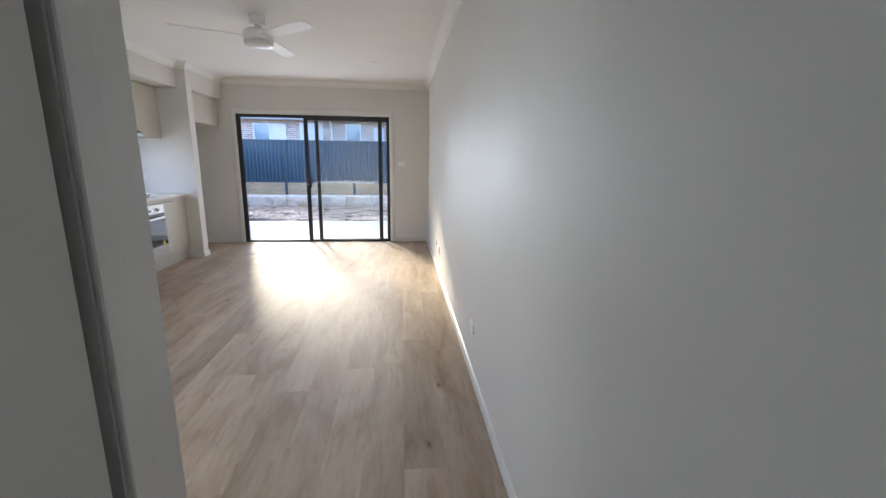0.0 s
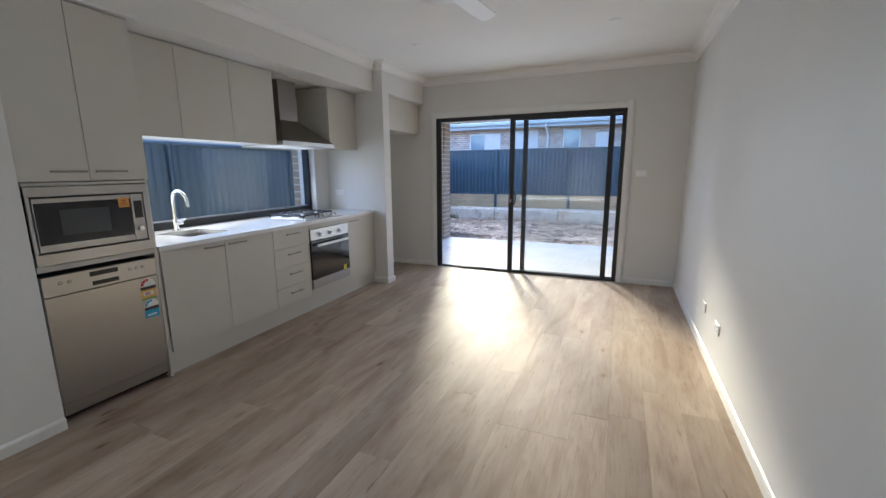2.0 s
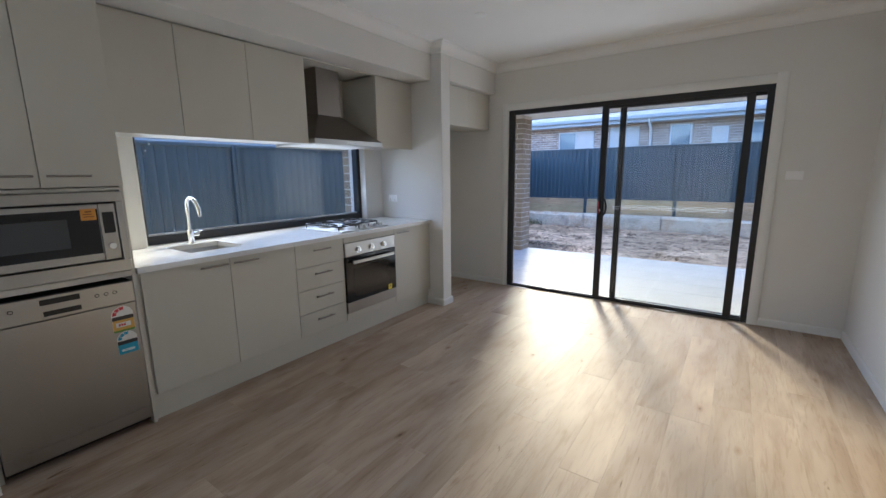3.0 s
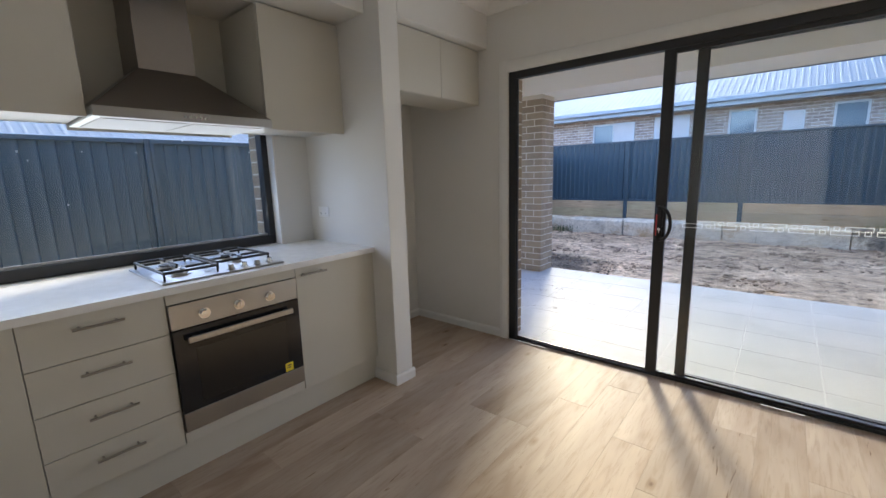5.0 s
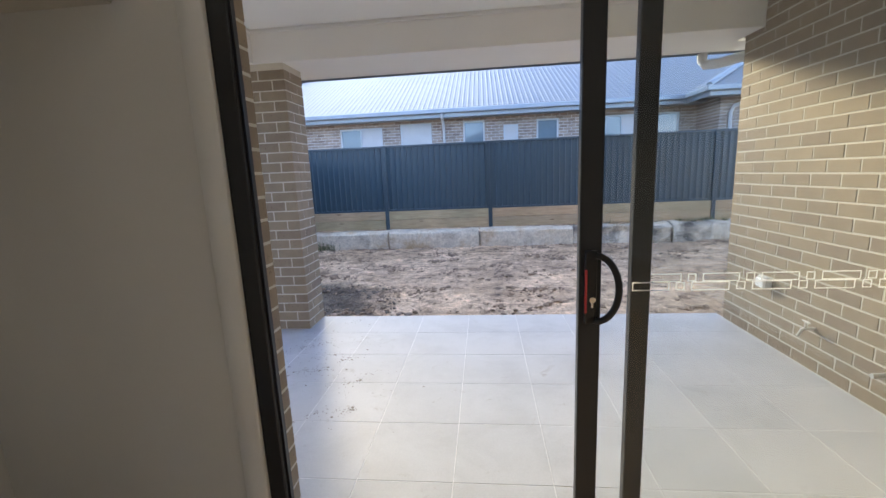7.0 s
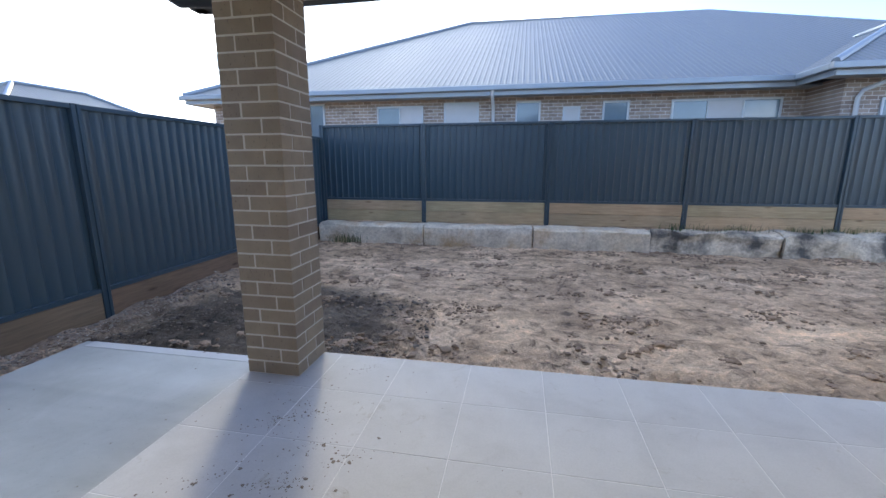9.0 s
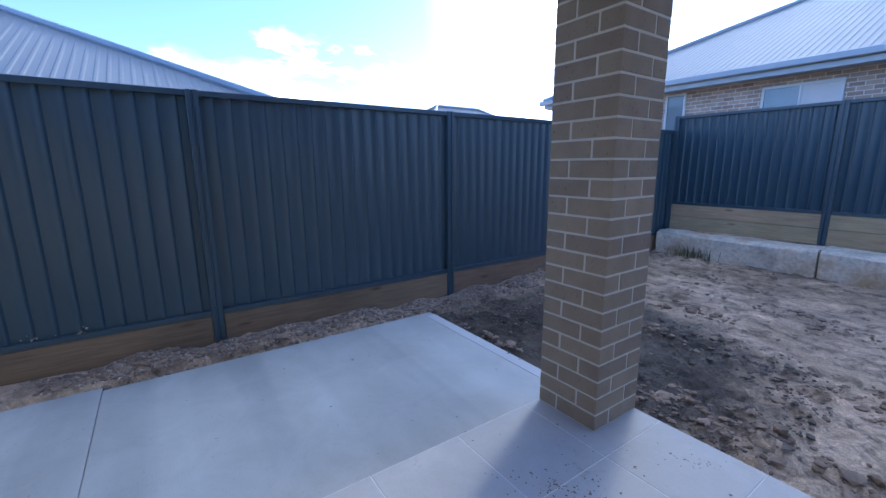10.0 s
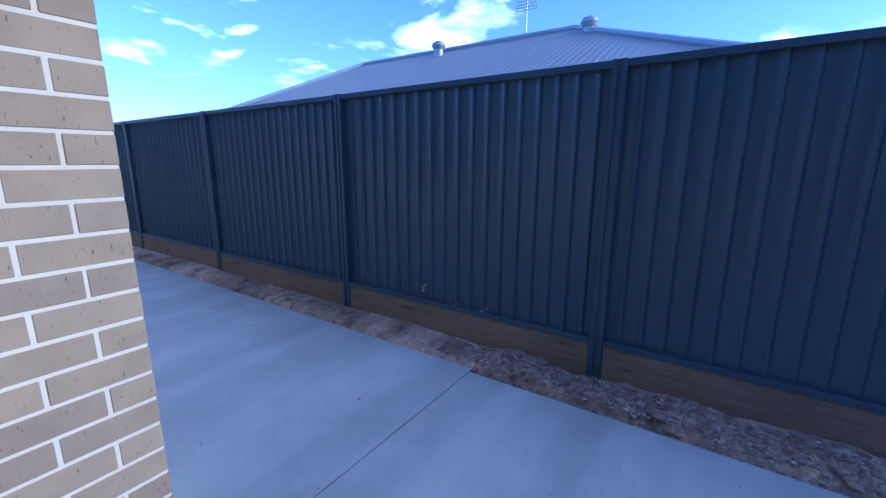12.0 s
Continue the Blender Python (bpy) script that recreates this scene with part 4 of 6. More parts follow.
d = front("door", tall, 4.332, TY1, 1.33, 2.256, x=XF + 0.018); bar_handle(d, 4.352, 4.512, 1.383, x=XF + 0.018)

mw = thing("microwave", (-2.25, 4.33, 0.892), "built-in microwave with steel trim and a dark glass door", "microwave")
MX = XF + 0.004
part("trim_kit", B((MX - 0.004, MX + 0.012, 4.036, 4.627, 1.255, 1.306, 0.002), (MX - 0.004, MX + 0.012, 4.036, 4.627, 0.896, 0.957, 0.002),
                   (MX - 0.004, MX + 0.012, 4.036, 4.052, 0.957, 1.255, 0.002), (MX - 0.004, MX + 0.012, 4.598, 4.627, 0.957, 1.255, 0.002)), STEEL, mw, "brushed steel trim frame")
part("casing", B((-2.5, MX - 0.01, 4.058, 4.594, 0.962, 1.25)), BLACK, mw)
md = part("microwave_door", B((MX - 0.008, MX + 0.010, 4.060, 4.522, 0.966, 1.246, 0.002)), STEEL, mw, "door with steel bands")
part("door_glass", B((MX + 0.010, MX + 0.0122, 4.064, 4.518, 1.003, 1.222)), BGLASS, md, "dark blue-black glass")
part("door_window", B((MX + 0.0122, MX + 0.0128, 4.165, 4.40, 1.045, 1.182)), MWSCREEN, md, "perforated viewing window")
part("sticker", B((MX + 0.0122, MX + 0.0130, 4.452, 4.512, 1.17, 1.226)), flat("orange_label", (0.72, 0.33, 0.05)), md, "small orange sticker")
part("sticker_print", B((MX + 0.0130, MX + 0.0132, 4.462, 4.503, 1.185, 1.19), (MX + 0.0130, MX + 0.0132, 4.462, 4.495, 1.197, 1.202), (MX + 0.0130, MX + 0.0132, 4.470, 4.495, 1.208, 1.216)), flat("label_brown", (0.3, 0.12, 0.03)), md, "brown print")
mc = part("control_panel", B((MX - 0.008, MX + 0.010, 4.525, 4.592, 0.966, 1.246, 0.002)), STEEL, mw)
part("display", B((MX + 0.010, MX + 0.0115, 4.535, 4.582, 1.10, 1.205)), BLACK, mc, "black display strip")
bm = bmesh.new(); cyl(bm, (MX + 0.010, 4.557, 1.035), (MX + 0.028, 4.557, 1.035), 0.017, 0.015, n=20)
part("knob", bm, CHROME, mc, smooth=True)

dw = thing("dishwasher", (-2.3, 4.33, 0), "stainless steel dishwasher with energy labels under the microwave", "dishwasher")
part("tub", B((-2.58, XF - 0.03, 4.042, 4.62, 0.02, 0.835)), BLACK, dw)
DX = XF + 0.002
ddoor = part("front_door", B((DX - 0.03, DX, 4.040, 4.622, 0.115, 0.722, 0.003)), STEEL, dw)
dcp = part("control_panel", B((DX - 0.03, DX + 0.004, 4.040, 4.622, 0.725, 0.836, 0.003)), STEEL, dw)
part("toe_panel", B((DX - 0.03, DX - 0.004, 4.040, 4.622, 0.045, 0.112, 0.002)), STEEL, dw)
part("display", B((DX + 0.004, DX + 0.0052, 4.255, 4.40, 0.795, 0.822)), BLACK, dcp, "black display window")
part("grip_recess", B((DX + 0.0005, DX + 0.005, 4.262, 4.40, 0.741, 0.765, 0.001)), BLACK, dcp, "dark recessed grip")
for ky in (4.118, 4.158, 4.465, 4.502, 4.538):
    bm = bmesh.new(); cyl(bm, (DX + 0.004, ky, 0.792), (DX + 0.007, ky, 0.792), 0.0062, n=16)
    part("button", bm, STEEL, dcp, "small round steel button", smooth=True)
    bm = bmesh.new(); cyl(bm, (DX + 0.0035, ky, 0.792), (DX + 0.0052, ky, 0.792), 0.0095, n=18)
    part("button_ring", bm, BLACK, dcp, "dark ring round the button", smooth=True)


def rating_label(y0, y1, z0, z1, ink, pale, bands, label):
    """A rating sticker: a half-round head with a fan of coloured stars, dark lines and printed bands below."""
    yc, r = (y0 + y1) / 2, (y1 - y0) / 2
    bm = bmesh.new()
    head = [(yc + r * math.cos(a), z1 - r + r * math.sin(a)) for a in [k * math.pi / 14 for k in range(15)]]
    prism(bm, head + [(y0, z0), (y1, z0)], "x", DX + 0.0003, DX + 0.0010)
    card = part("rating_label", bm, flat("label_white", (0.80, 0.80, 0.78)), ddoor, label)
    bm = bmesh.new()
    for k in range(5):
        a0, a1 = math.pi * (1 - 0.19 * k) - 0.06, math.pi * (1 - 0.19 * (k + 1)) + 0.02
        q = [(yc + rr * math.cos(a), z1 - r + rr * math.sin(a)) for rr, a in ((r * 0.94, a0), (r * 0.94, a1), (r * 0.58, a1), (r * 0.58, a0))]
        if k < 3:
            prism(bm, q, "x", DX + 0.0010, DX + 0.0014)
    part("star_fan", bm, ink, card, "fan of coloured rating stars")
    for a, b, mat in bands:
        part("printed_band", B((DX + 0.0010, DX + 0.0014, y0 + 0.001, y1 - 0.001, z0 + a, z0 + b)), mat, card)
    part("value_box", B((DX + 0.0014, DX + 0.0017, y0 + 0.014, y1 - 0.018, z0 + pale[0], z0 + pale[1])), FLATS["label_white"], card)
    part("value_print", B(*[(DX + 0.0017, DX + 0.0019, y0 + 0.026 + k * 0.011, y0 + 0.034 + k * 0.011, z0 + pale[0] + 0.005, z0 + pale[1] - 0.005) for k in range(3)]), ink, card)


INK, RED_INK, BLUE_INK = flat("ink_black", (0.05, 0.045, 0.045)), flat("ink_red", (0.60, 0.05, 0.06)), flat("arc_blue", (0.05, 0.34, 0.55))
rating_label(4.508, 4.604, 0.575, 0.712, RED_INK, (0.026, 0.050), [(0.0, 0.010, flat("band_green", (0.13, 0.30, 0.06))), (0.010, 0.064, flat("band_orange", (0.72, 0.43, 0.10))), (0.064, 0.084, INK)], "energy rating sticker in red, orange and green")
rating_label(4.516, 4.606, 0.452, 0.574, BLUE_INK, (0.014, 0.026), [(0.0, 0.052, flat("band_blue", (0.05, 0.38, 0.60))), (0.052, 0.072, INK)], "water rating sticker in blue")

# wall cupboards
def wall_unit(y0, y1, doors, label):
    u = thing("wall_cabinet", (-2.42, (y0 + y1) / 2, 1.625), label, "cabinet", "wall cupboards")
    for n, b in (("side_panel", (X_L, -2.219, y0 + 0.0005, y0 + 0.017, 1.627, 2.25)), ("side_panel", (X_L, -2.219, y1 - 0.017, y1 - 0.0005, 1.627, 2.25)), ("bottom_panel", (X_L, -2.219, y0 + 0.017, y1 - 0.017, 1.627, 1.643)),
                 ("top_panel", (X_L, -2.219, y0 + 0.017, y1 - 0.017, 2.234, 2.25)), ("back_panel", (X_L, X_L + 0.01, y0 + 0.017, y1 - 0.017, 1.643, 2.234))):
        part(n, B(b), LAM, u)
    for a, b_ in doors:
        front("door", u, a, b_, 1.612, 2.25, x=-2.2)
    return u


wall_unit(4.645, 5.06, [(4.66, 5.06)], "greige wall cupboard beside the tall unit")
wall_unit(5.06, 5.50, [(5.06, 5.50)], "greige wall cupboard above the sink window")
wall_unit(5.50, 5.962, [(5.50, 5.962)], "greige wall cupboard beside the range hood")
wall_unit(6.725, Y_NIB0, [(6.725, Y_NIB0 - 0.002)], "greige wall cupboard between hood and nib wall")
whole("hood_back_panel", B((X_L, X_L + 0.016, 5.964, 6.723, 1.60, 2.262)), LAM, "greige panel behind the range hood", "panel")
whole("cupboard_scribe", B((-2.24, -2.222, 4.645, Y_NIB0, 2.2502, 2.2615)), LAM, "thin greige strip under the bulkhead", "panel")

hood = thing("range_hood", (-2.4, 6.34, 1.6), "stainless steel pyramid range hood above the hob", "range hood")
HDY0, HDY1, HDX0, HDX1 = 5.968, 6.718, X_L + 0.017, -2.135
part("rim", B((HDX0, HDX1, HDY0, HDY1, 1.612, 1.655, 0.002)), STEEL, hood, "brushed steel rim")
bm = bmesh.new()
lo = [bm.verts.new(p) for p in ((HDX0, HDY0 + 0.002, 1.655), (HDX1 - 0.002, HDY0 + 0.002, 1.655), (HDX1 - 0.002, HDY1 - 0.002, 1.655), (HDX0, HDY1 - 0.002, 1.655))]
hi = [bm.verts.new(p) for p in ((HDX0, 6.215, 1.875), (-2.385, 6.215, 1.875), (-2.385, 6.470, 1.875), (HDX0, 6.470, 1.875))]
for k in range(4):
    bm.faces.new((lo[k], lo[(k + 1) % 4], hi[(k + 1) % 4], hi[k]))
bm.faces.new(hi); bm.faces.new(lo[::-1])
part("canopy", bm, DARKSTEEL, hood)
part("chimney", B((HDX0, -2.392, 6.222, 6.463, 1.875, 2.26)), DARKSTEEL, hood)
part("chimney_sleeve", B((HDX0, -2.3885, 6.2185, 6.4665, 1.875, 2.10)), DARKSTEEL, hood)
for y0, y1 in ((6.0, 6.335), (6.35, 6.685)):
    part("filter", B((HDX0 + 0.06, HDX1 - 0.05, y0, y1, 1.609, 1.6125)), flat("filter_mesh", (0.55, 0.55, 0.54), 0.4), hood, "aluminium grease filter")
for k in range(5):
    bm = bmesh.new(); cyl(bm, (HDX1, 6.30 + k * 0.022, 1.634), (HDX1 + 0.003, 6.30 + k * 0.022, 1.634), 0.006, n=12)
    part("button", bm, CHROME, hood, smooth=True)

# cupboard over the fridge recess
pc = thing("recess_cabinet", (-2.1, 7.86, 1.87), "greige two-door cabinet over the empty fridge recess", "cabinet")
PZ = 1.866
for n, b in (("bottom_panel", (-2.27, -1.919, Y_NIB1 + 0.001, Y_IN - 0.001, PZ, PZ + 0.018)), ("side_panel", (-2.27, -1.919, Y_NIB1 + 0.001, Y_NIB1 + 0.018, PZ + 0.018, 2.260)),
             ("side_panel", (-2.27, -1.919, Y_IN - 0.018, Y_IN - 0.001, PZ + 0.018, 2.260)), ("back_panel", (-2.27, -2.26, Y_NIB1 + 0.018, Y_IN - 0.018, PZ + 0.018, 2.260))):
    part(n, B(b), LAM, pc)
front("door", pc, Y_NIB1 + 0.002, 7.86, PZ, 2.256, x=-1.9)
front("door", pc, 7.86, Y_IN - 0.012, PZ, 2.256, x=-1.9)

# ---- small fittings ----
def plate(name, centre, normal, w, h, label, category, rockers=0, holes=0):
    """A plastic wall plate; normal: 'x-' or 'y-', the way that it faces."""
    x, y, z = centre
    e = thing(name, centre, label, category)
    def at(u0, u1, v0, v1, d0, d1):
        return (x - d1, x - d0, y + u0, y + u1, z + v0, z + v1) if normal == "x-" else (x + u0, x + u1, y - d1, y - d0, z + v0, z + v1)
    part("cover", B((*at(-w / 2, w / 2, -h / 2, h / 2, 0.0, 0.009), 0.002)), WHITE, e)
    for k in range(rockers):
        u = (k - (rockers - 1) / 2) * w * 0.36
        part("rocker", B((*at(u - 0.006, u + 0.006, 0.004 if holes else -0.009, 0.022 if holes else 0.009, 0.009, 0.013), 0.001)), WHITE, e)
    for k in range(holes):
        u = (k - (holes - 1) / 2) * w * 0.5
        part("socket_slots", B(at(u - 0.007, u - 0.004, -0.016, -0.006, 0.009, 0.0094), at(u + 0.004, u + 0.007, -0.016, -0.006, 0.009, 0.0094), at(u - 0.0015, u + 0.0015, -0.028, -0.019, 0.009, 0.0094)), BLACK, e)
    return e


plate("light_switch", (0.956, Y_IN, 1.32), "y-", 0.115, 0.07, "white light switch plate beside the glass door", "switch", 2)
plate("power_outlet", (X_R, 6.537, 0.332), "x-", 0.115, 0.07, "white double power outlet low on the plain wall", "outlet", 2, 2)
plate("power_outlet", (X_R, 6.06, 0.328), "x-", 0.115, 0.07, "white double power outlet low on the plain wall", "outlet", 2, 2)
plate("power_outlet", (X_R, 3.71, 0.332), "x-", 0.115, 0.07, "white double power outlet low on the plain wall", "outlet", 2, 2)
plate("power_outlet", (-2.49, Y_NIB0, 1.108), "y-", 0.115, 0.07, "white double power outlet above the worktop", "outlet", 2, 2)

for x, y in ((-1.18, 6.86), (0.61, 6.9)):
    dl = thing("downlight", (x, y, CEIL_Z), "small round white recessed downlight, switched off", "downlight", "ceiling downlights")
    bm = bmesh.new(); cyl(bm, (x, y, CEIL_Z), (x, y, CEIL_Z - 0.006), 0.052, 0.047, n=28); part("bezel", bm, WHITE, dl, smooth=True)
    bm = bmesh.new(); cyl(bm, (x, y, CEIL_Z - 0.006), (x, y, CEIL_Z - 0.008), 0.034, n=24); part("lens", bm, LAMP, dl)

FX, FY = -0.28, 5.30
fan = thing("ceiling_fan", (FX, FY, CEIL_Z), "white three-blade ceiling fan, at rest", "ceiling fan")
bm = bmesh.new(); cyl(bm, (FX, FY, CEIL_Z), (FX, FY, CEIL_Z - 0.075), 0.068, 0.062, n=32); part("canopy", bm, WHITE, fan, smooth=True)
bm = bmesh.new(); cyl(bm, (FX, FY, CEIL_Z - 0.075), (FX, FY, CEIL_Z - 0.12), 0.03, n=20); part("neck", bm, WHITE, fan, smooth=True)
bm = bmesh.new(); cyl(bm, (FX, FY, CEIL_Z - 0.115), (FX, FY, CEIL_Z - 0.14), 0.108, 0.122, n=32); cyl(bm, (FX, FY, CEIL_Z - 0.14), (FX, FY, CEIL_Z - 0.205), 0.122, 0.124, n=32); part("motor_housing", bm, WHITE, fan, smooth=True)
bm = bmesh.new(); cyl(bm, (FX, FY, CEIL_Z - 0.209), (FX, FY, CEIL_Z - 0.238), 0.122, 0.116, n=32); cyl(bm, (FX, FY, CEIL_Z - 0.238), (FX, FY, CEIL_Z - 0.256), 0.116, 0.085, n=32); part("light_cover", bm, TRIM, fan, smooth=True)
for ang in (203, 321, 81):
    a = radians(ang)
    bm = bmesh.new()
    outl = [(0.085, -0.035), (0.2, -0.055), (0.45, -0.062), (0.65, -0.055), (0.675, -0.03), (0.675, 0.03), (0.65, 0.05), (0.45, 0.055), (0.2, 0.045), (0.085, 0.03)]
    top_, bot = [], []
    for u, v in outl:
        z = CEIL_Z - 0.165 - v * 0.22
        p = (FX + u * math.cos(a) - v * math.sin(a), FY + u * math.sin(a) + v * math.cos(a))
        top_.append(bm.verts.new((*p, z + 0.004))); bot.append(bm.verts.new((*p, z - 0.004)))
    bm.faces.new(top_); bm.faces.new(bot[::-1])
    for k in range(len(outl)):
        bm.faces.new((top_[k], top_[(k + 1) % len(outl)], bot[(k + 1) % len(outl)], bot[k]))
    part("blade", bm, WHITE, fan)

# ---- outside: house shell, alfresco ----
Y_TILE = 11.06
whole("alfresco_base", B((-2.90, 1.26, 8.392, Y_TILE, -0.36, TILE_Z - 0.0012)), GROUT, "raised tiled terrace base with pale grout", "terrace", kind="structure")
PX0, PY0, PW = -2.892, 10.708, 0.35
RW_X = 1.25
house_w = whole("wall_outer_west", B((X_HOUSE + 0.0025, -2.9, -6.0, WIN_Y0 - 0.004, -0.36, 2.6), (X_HOUSE + 0.0025, -2.9, WIN_Y1 + 0.004, Y_BRICK - 0.0025, -0.36, 2.6), (X_HOUSE + 0.0025, -2.9, WIN_Y0, WIN_Y1, -0.36, WIN_Z0 - 0.03), (X_HOUSE + 0.0025, -2.9, WIN_Y0, WIN_Y1, WIN_Z1, 2.6), (-2.9, -1.702, Y_IN + 0.19, Y_BRICK - 0.0025, -0.36, 2.6), (-1.7025, -1.7015, 8.40, Y_BRICK - 0.0025, -0.36, 2.6)), MORTAR, "brown brick outer wall with cream mortar at the house corner", "brick wall", kind="structure")
house_n = whole("wall_outer_door", B((0.86, RW_X + 0.0025, Y_IN + 0.19, Y_BRICK - 0.0025, -0.36, 2.6), (-1.70, 0.86, Y_IN + 0.19, Y_BRICK - 0.0025, 2.11, 2.6)), MORTAR, "brown brick wall beside the sliding door", "brick wall", kind="structure")
house_e = whole("wall_outer_east", B((RW_X + 0.0025, RW_X + 0.24, Y_IN + 0.19, 10.93, -0.36, 2.6), (RW_X + 0.24, 6.0, 10.69, 10.93, -0.36, 2.6)), MORTAR, "brown brick wall along the terrace with cream mortar", "brick wall", kind="structure")
pillar = whole("brick_pillar", B((PX0 + 0.0025, PX0 + PW - 0.0025, PY0 + 0.0025, PY0 + PW - 0.0025, TILE_Z - 0.01, 2.335)), MORTAR, "square brown brick pillar with cream mortar on the terrace corner", "pillar", kind="structure")
whole("ceiling_alfresco", B((-3.15, RW_X + 0.24, Y_BRICK - 0.2, 10.72, 2.60, 2.66)), CEIL, "pale flat ceiling over the terrace", "ceiling", kind="structure")
bm = B((-3.15, RW_X + 0.0025, 10.70, 11.07, 2.335, 2.66, 0.003), (-3.15, -2.80, Y_BRICK, 10.70, 2.335, 2.66, 0.003))
whole("beam_alfresco", bm, CEIL, "pale boxed beam over the terrace edge", "beam", kind="structure")
whole("trim_batten", B((-2.80, RW_X, 10.675, 10.70, 2.572, 2.599, 0.004), (-2.80, -2.775, Y_BRICK, 10.675, 2.572, 2.599, 0.004)), TRIM, "thin quad moulding round the terrace ceiling", "moulding", kind="structure")
# roof over the house and its eaves
bm = bmesh.new()
prism(bm, [(-3.55, 2.42), (-3.40, 2.36), (1.6, 4.3), (6.6, 2.4), (6.6, 2.5), (1.6, 4.45)], "y", -6.0, 11.42)
whole("roof_own", bm, ROOF, "grey steel roof of the house overhead", "roof", kind="structure")
whole("eave_lining", B((-3.45, X_HOUSE + 0.0025, -6.0, Y_BRICK, 2.335, 2.36), (-3.45, -3.15, Y_BRICK, 11.38, 2.337, 2.36), (-3.15, 6.0, 11.07, 11.38, 2.337, 2.36)), CEIL, "pale eave lining under the gutter", "eaves", kind="structure")
gut = thing("roof_gutter", (-1, 11.4, 2.3), "dark slate steel gutter along the terrace roof", "gutter", kind="structure")
def gutter_profile(s):
    return [(0, 0), (0.012 * s, -0.012), (0.105 * s, -0.012), (0.12 * s, 0.02), (0.122 * s, 0.115), (0.10 * s, 0.125), (0.0, 0.12)]
bm = bmesh.new()
prism(bm, [(11.38 + u, 2.352 + v) for u, v in gutter_profile(1)], "x", -3.60, 6.0)
part("front_gutter", bm, DARKGUTTER, gut)
bm = bmesh.new()
prism(bm, [(-3.47 + u, 2.352 + v) for u, v in gutter_profile(-1)], "y", -6.0, 11.50)
part("side_gutter", bm, DARKGUTTER, gut)
bm = bmesh.new()
tube(bm, [(-3.30, 10.90, 2.36), (-3.30, 10.90, 2.27), (-3.285, 10.90, 2.23), (-3.25, 10.90, 2.21), (-3.10, 10.90, 2.20), (-2.95, 10.90, 2.19), (-2.87, 10.90, 2.185)], 0.043, 16)
# the elbow's slate colour carries its backlit silhouette; the other pipe stays pale
part("downpipe_elbow", bm, DARKGUTTER, gut, "round pipe elbow running to the pillar, coloured dark as a backlit silhouette", smooth=True)
bm = bmesh.new()
tube(bm, [(1.17, 11.44, 2.34), (1.17, 11.44, 2.28), (1.19, 11.42, 2.24), (1.25, 11.33, 2.225), (1.33, 11.10, 2.22), (1.37, 11.0, 2.19), (1.38, 10.975, 2.12), (1.37, 10.975, 0.0)], 0.043, 16)
part("downpipe", bm, PIPE, gut, "pale round downpipe with an elbow", smooth=True)

def garden_tap():
    e = thing("garden_tap", (RW_X - 0.05, 9.92, 0.25), "small brass garden tap on the brick wall", "tap")
    bm = bmesh.new()
    cyl(bm, (RW_X, 9.92, 0.25), (RW_X - 0.06, 9.92, 0.25), 0.011, n=12)
    tube(bm, [(RW_X - 0.045, 9.92, 0.25), (RW_X - 0.075, 9.92, 0.245), (RW_X - 0.10, 9.92, 0.20)], 0.010)
    part("spout", bm, PIPE, e, smooth=True)
    bm = bmesh.new(); cyl(bm, (RW_X - 0.055, 9.92, 0.25), (RW_X - 0.055, 9.92, 0.295), 0.008, n=10); box(bm, RW_X - 0.061, RW_X - 0.049, 9.885, 9.955, 0.293, 0.303, 0.003)
    part("handle", bm, flat("tap_white", (0.7, 0.68, 0.62)), e)


garden_tap()
wp = thing("weatherproof_outlet", (RW_X, 10.40, 0.43), "grey weatherproof outlet box on the brick wall", "outlet")
part("box", B((RW_X - 0.045, RW_X, 10.345, 10.455, 0.395, 0.48, 0.006)), PIPE, wp)
part("flap", B((RW_X - 0.062, RW_X - 0.045, 10.352, 10.448, 0.40, 0.468, 0.005)), WHITE, wp)
wp2 = thing("drain_outlet", (RW_X, 9.55, 0.16), "small white pipe stub low on the brick wall", "pipe")
bm = bmesh.new(); cyl(bm, (RW_X, 9.42, 0.18), (RW_X - 0.07, 9.42, 0.175), 0.014, n=12); part("stub", bm, PIPE, wp2, smooth=True)

# ---- concrete side path ----
path = whole("path_slab", B((-4.87, -2.92, 8.654, 11.262, -0.40, SLAB_Z), (-4.92, X_HOUSE + 0.003, -8.0, 8.646, -0.40, SLAB_Z), (-4.87, -2.98, 8.646, 8.654, -0.40, SLAB_Z - 0.012)), CONC, "pale broom-finished concrete side path", "path", kind="structure")
whole("path_edge", B((-4.79, -2.905, 11.17, 11.265, SLAB_Z + 0.0005, SLAB_Z + 0.004)), CONCEDGE, "smooth trowelled margin of the concrete path", "path edge", kind="structure")

# ---- ground: one sheet to the horizon ----
def spaced(lo, hi, step, far):
    inner = list(np.arange(lo, hi + 1e-6, step))
    out = [1, 2.5, 6, 14, 35, 90, 250, 700, 1800]
    return [lo - d for d in out[::-1]] + inner + [hi + d for d in out]


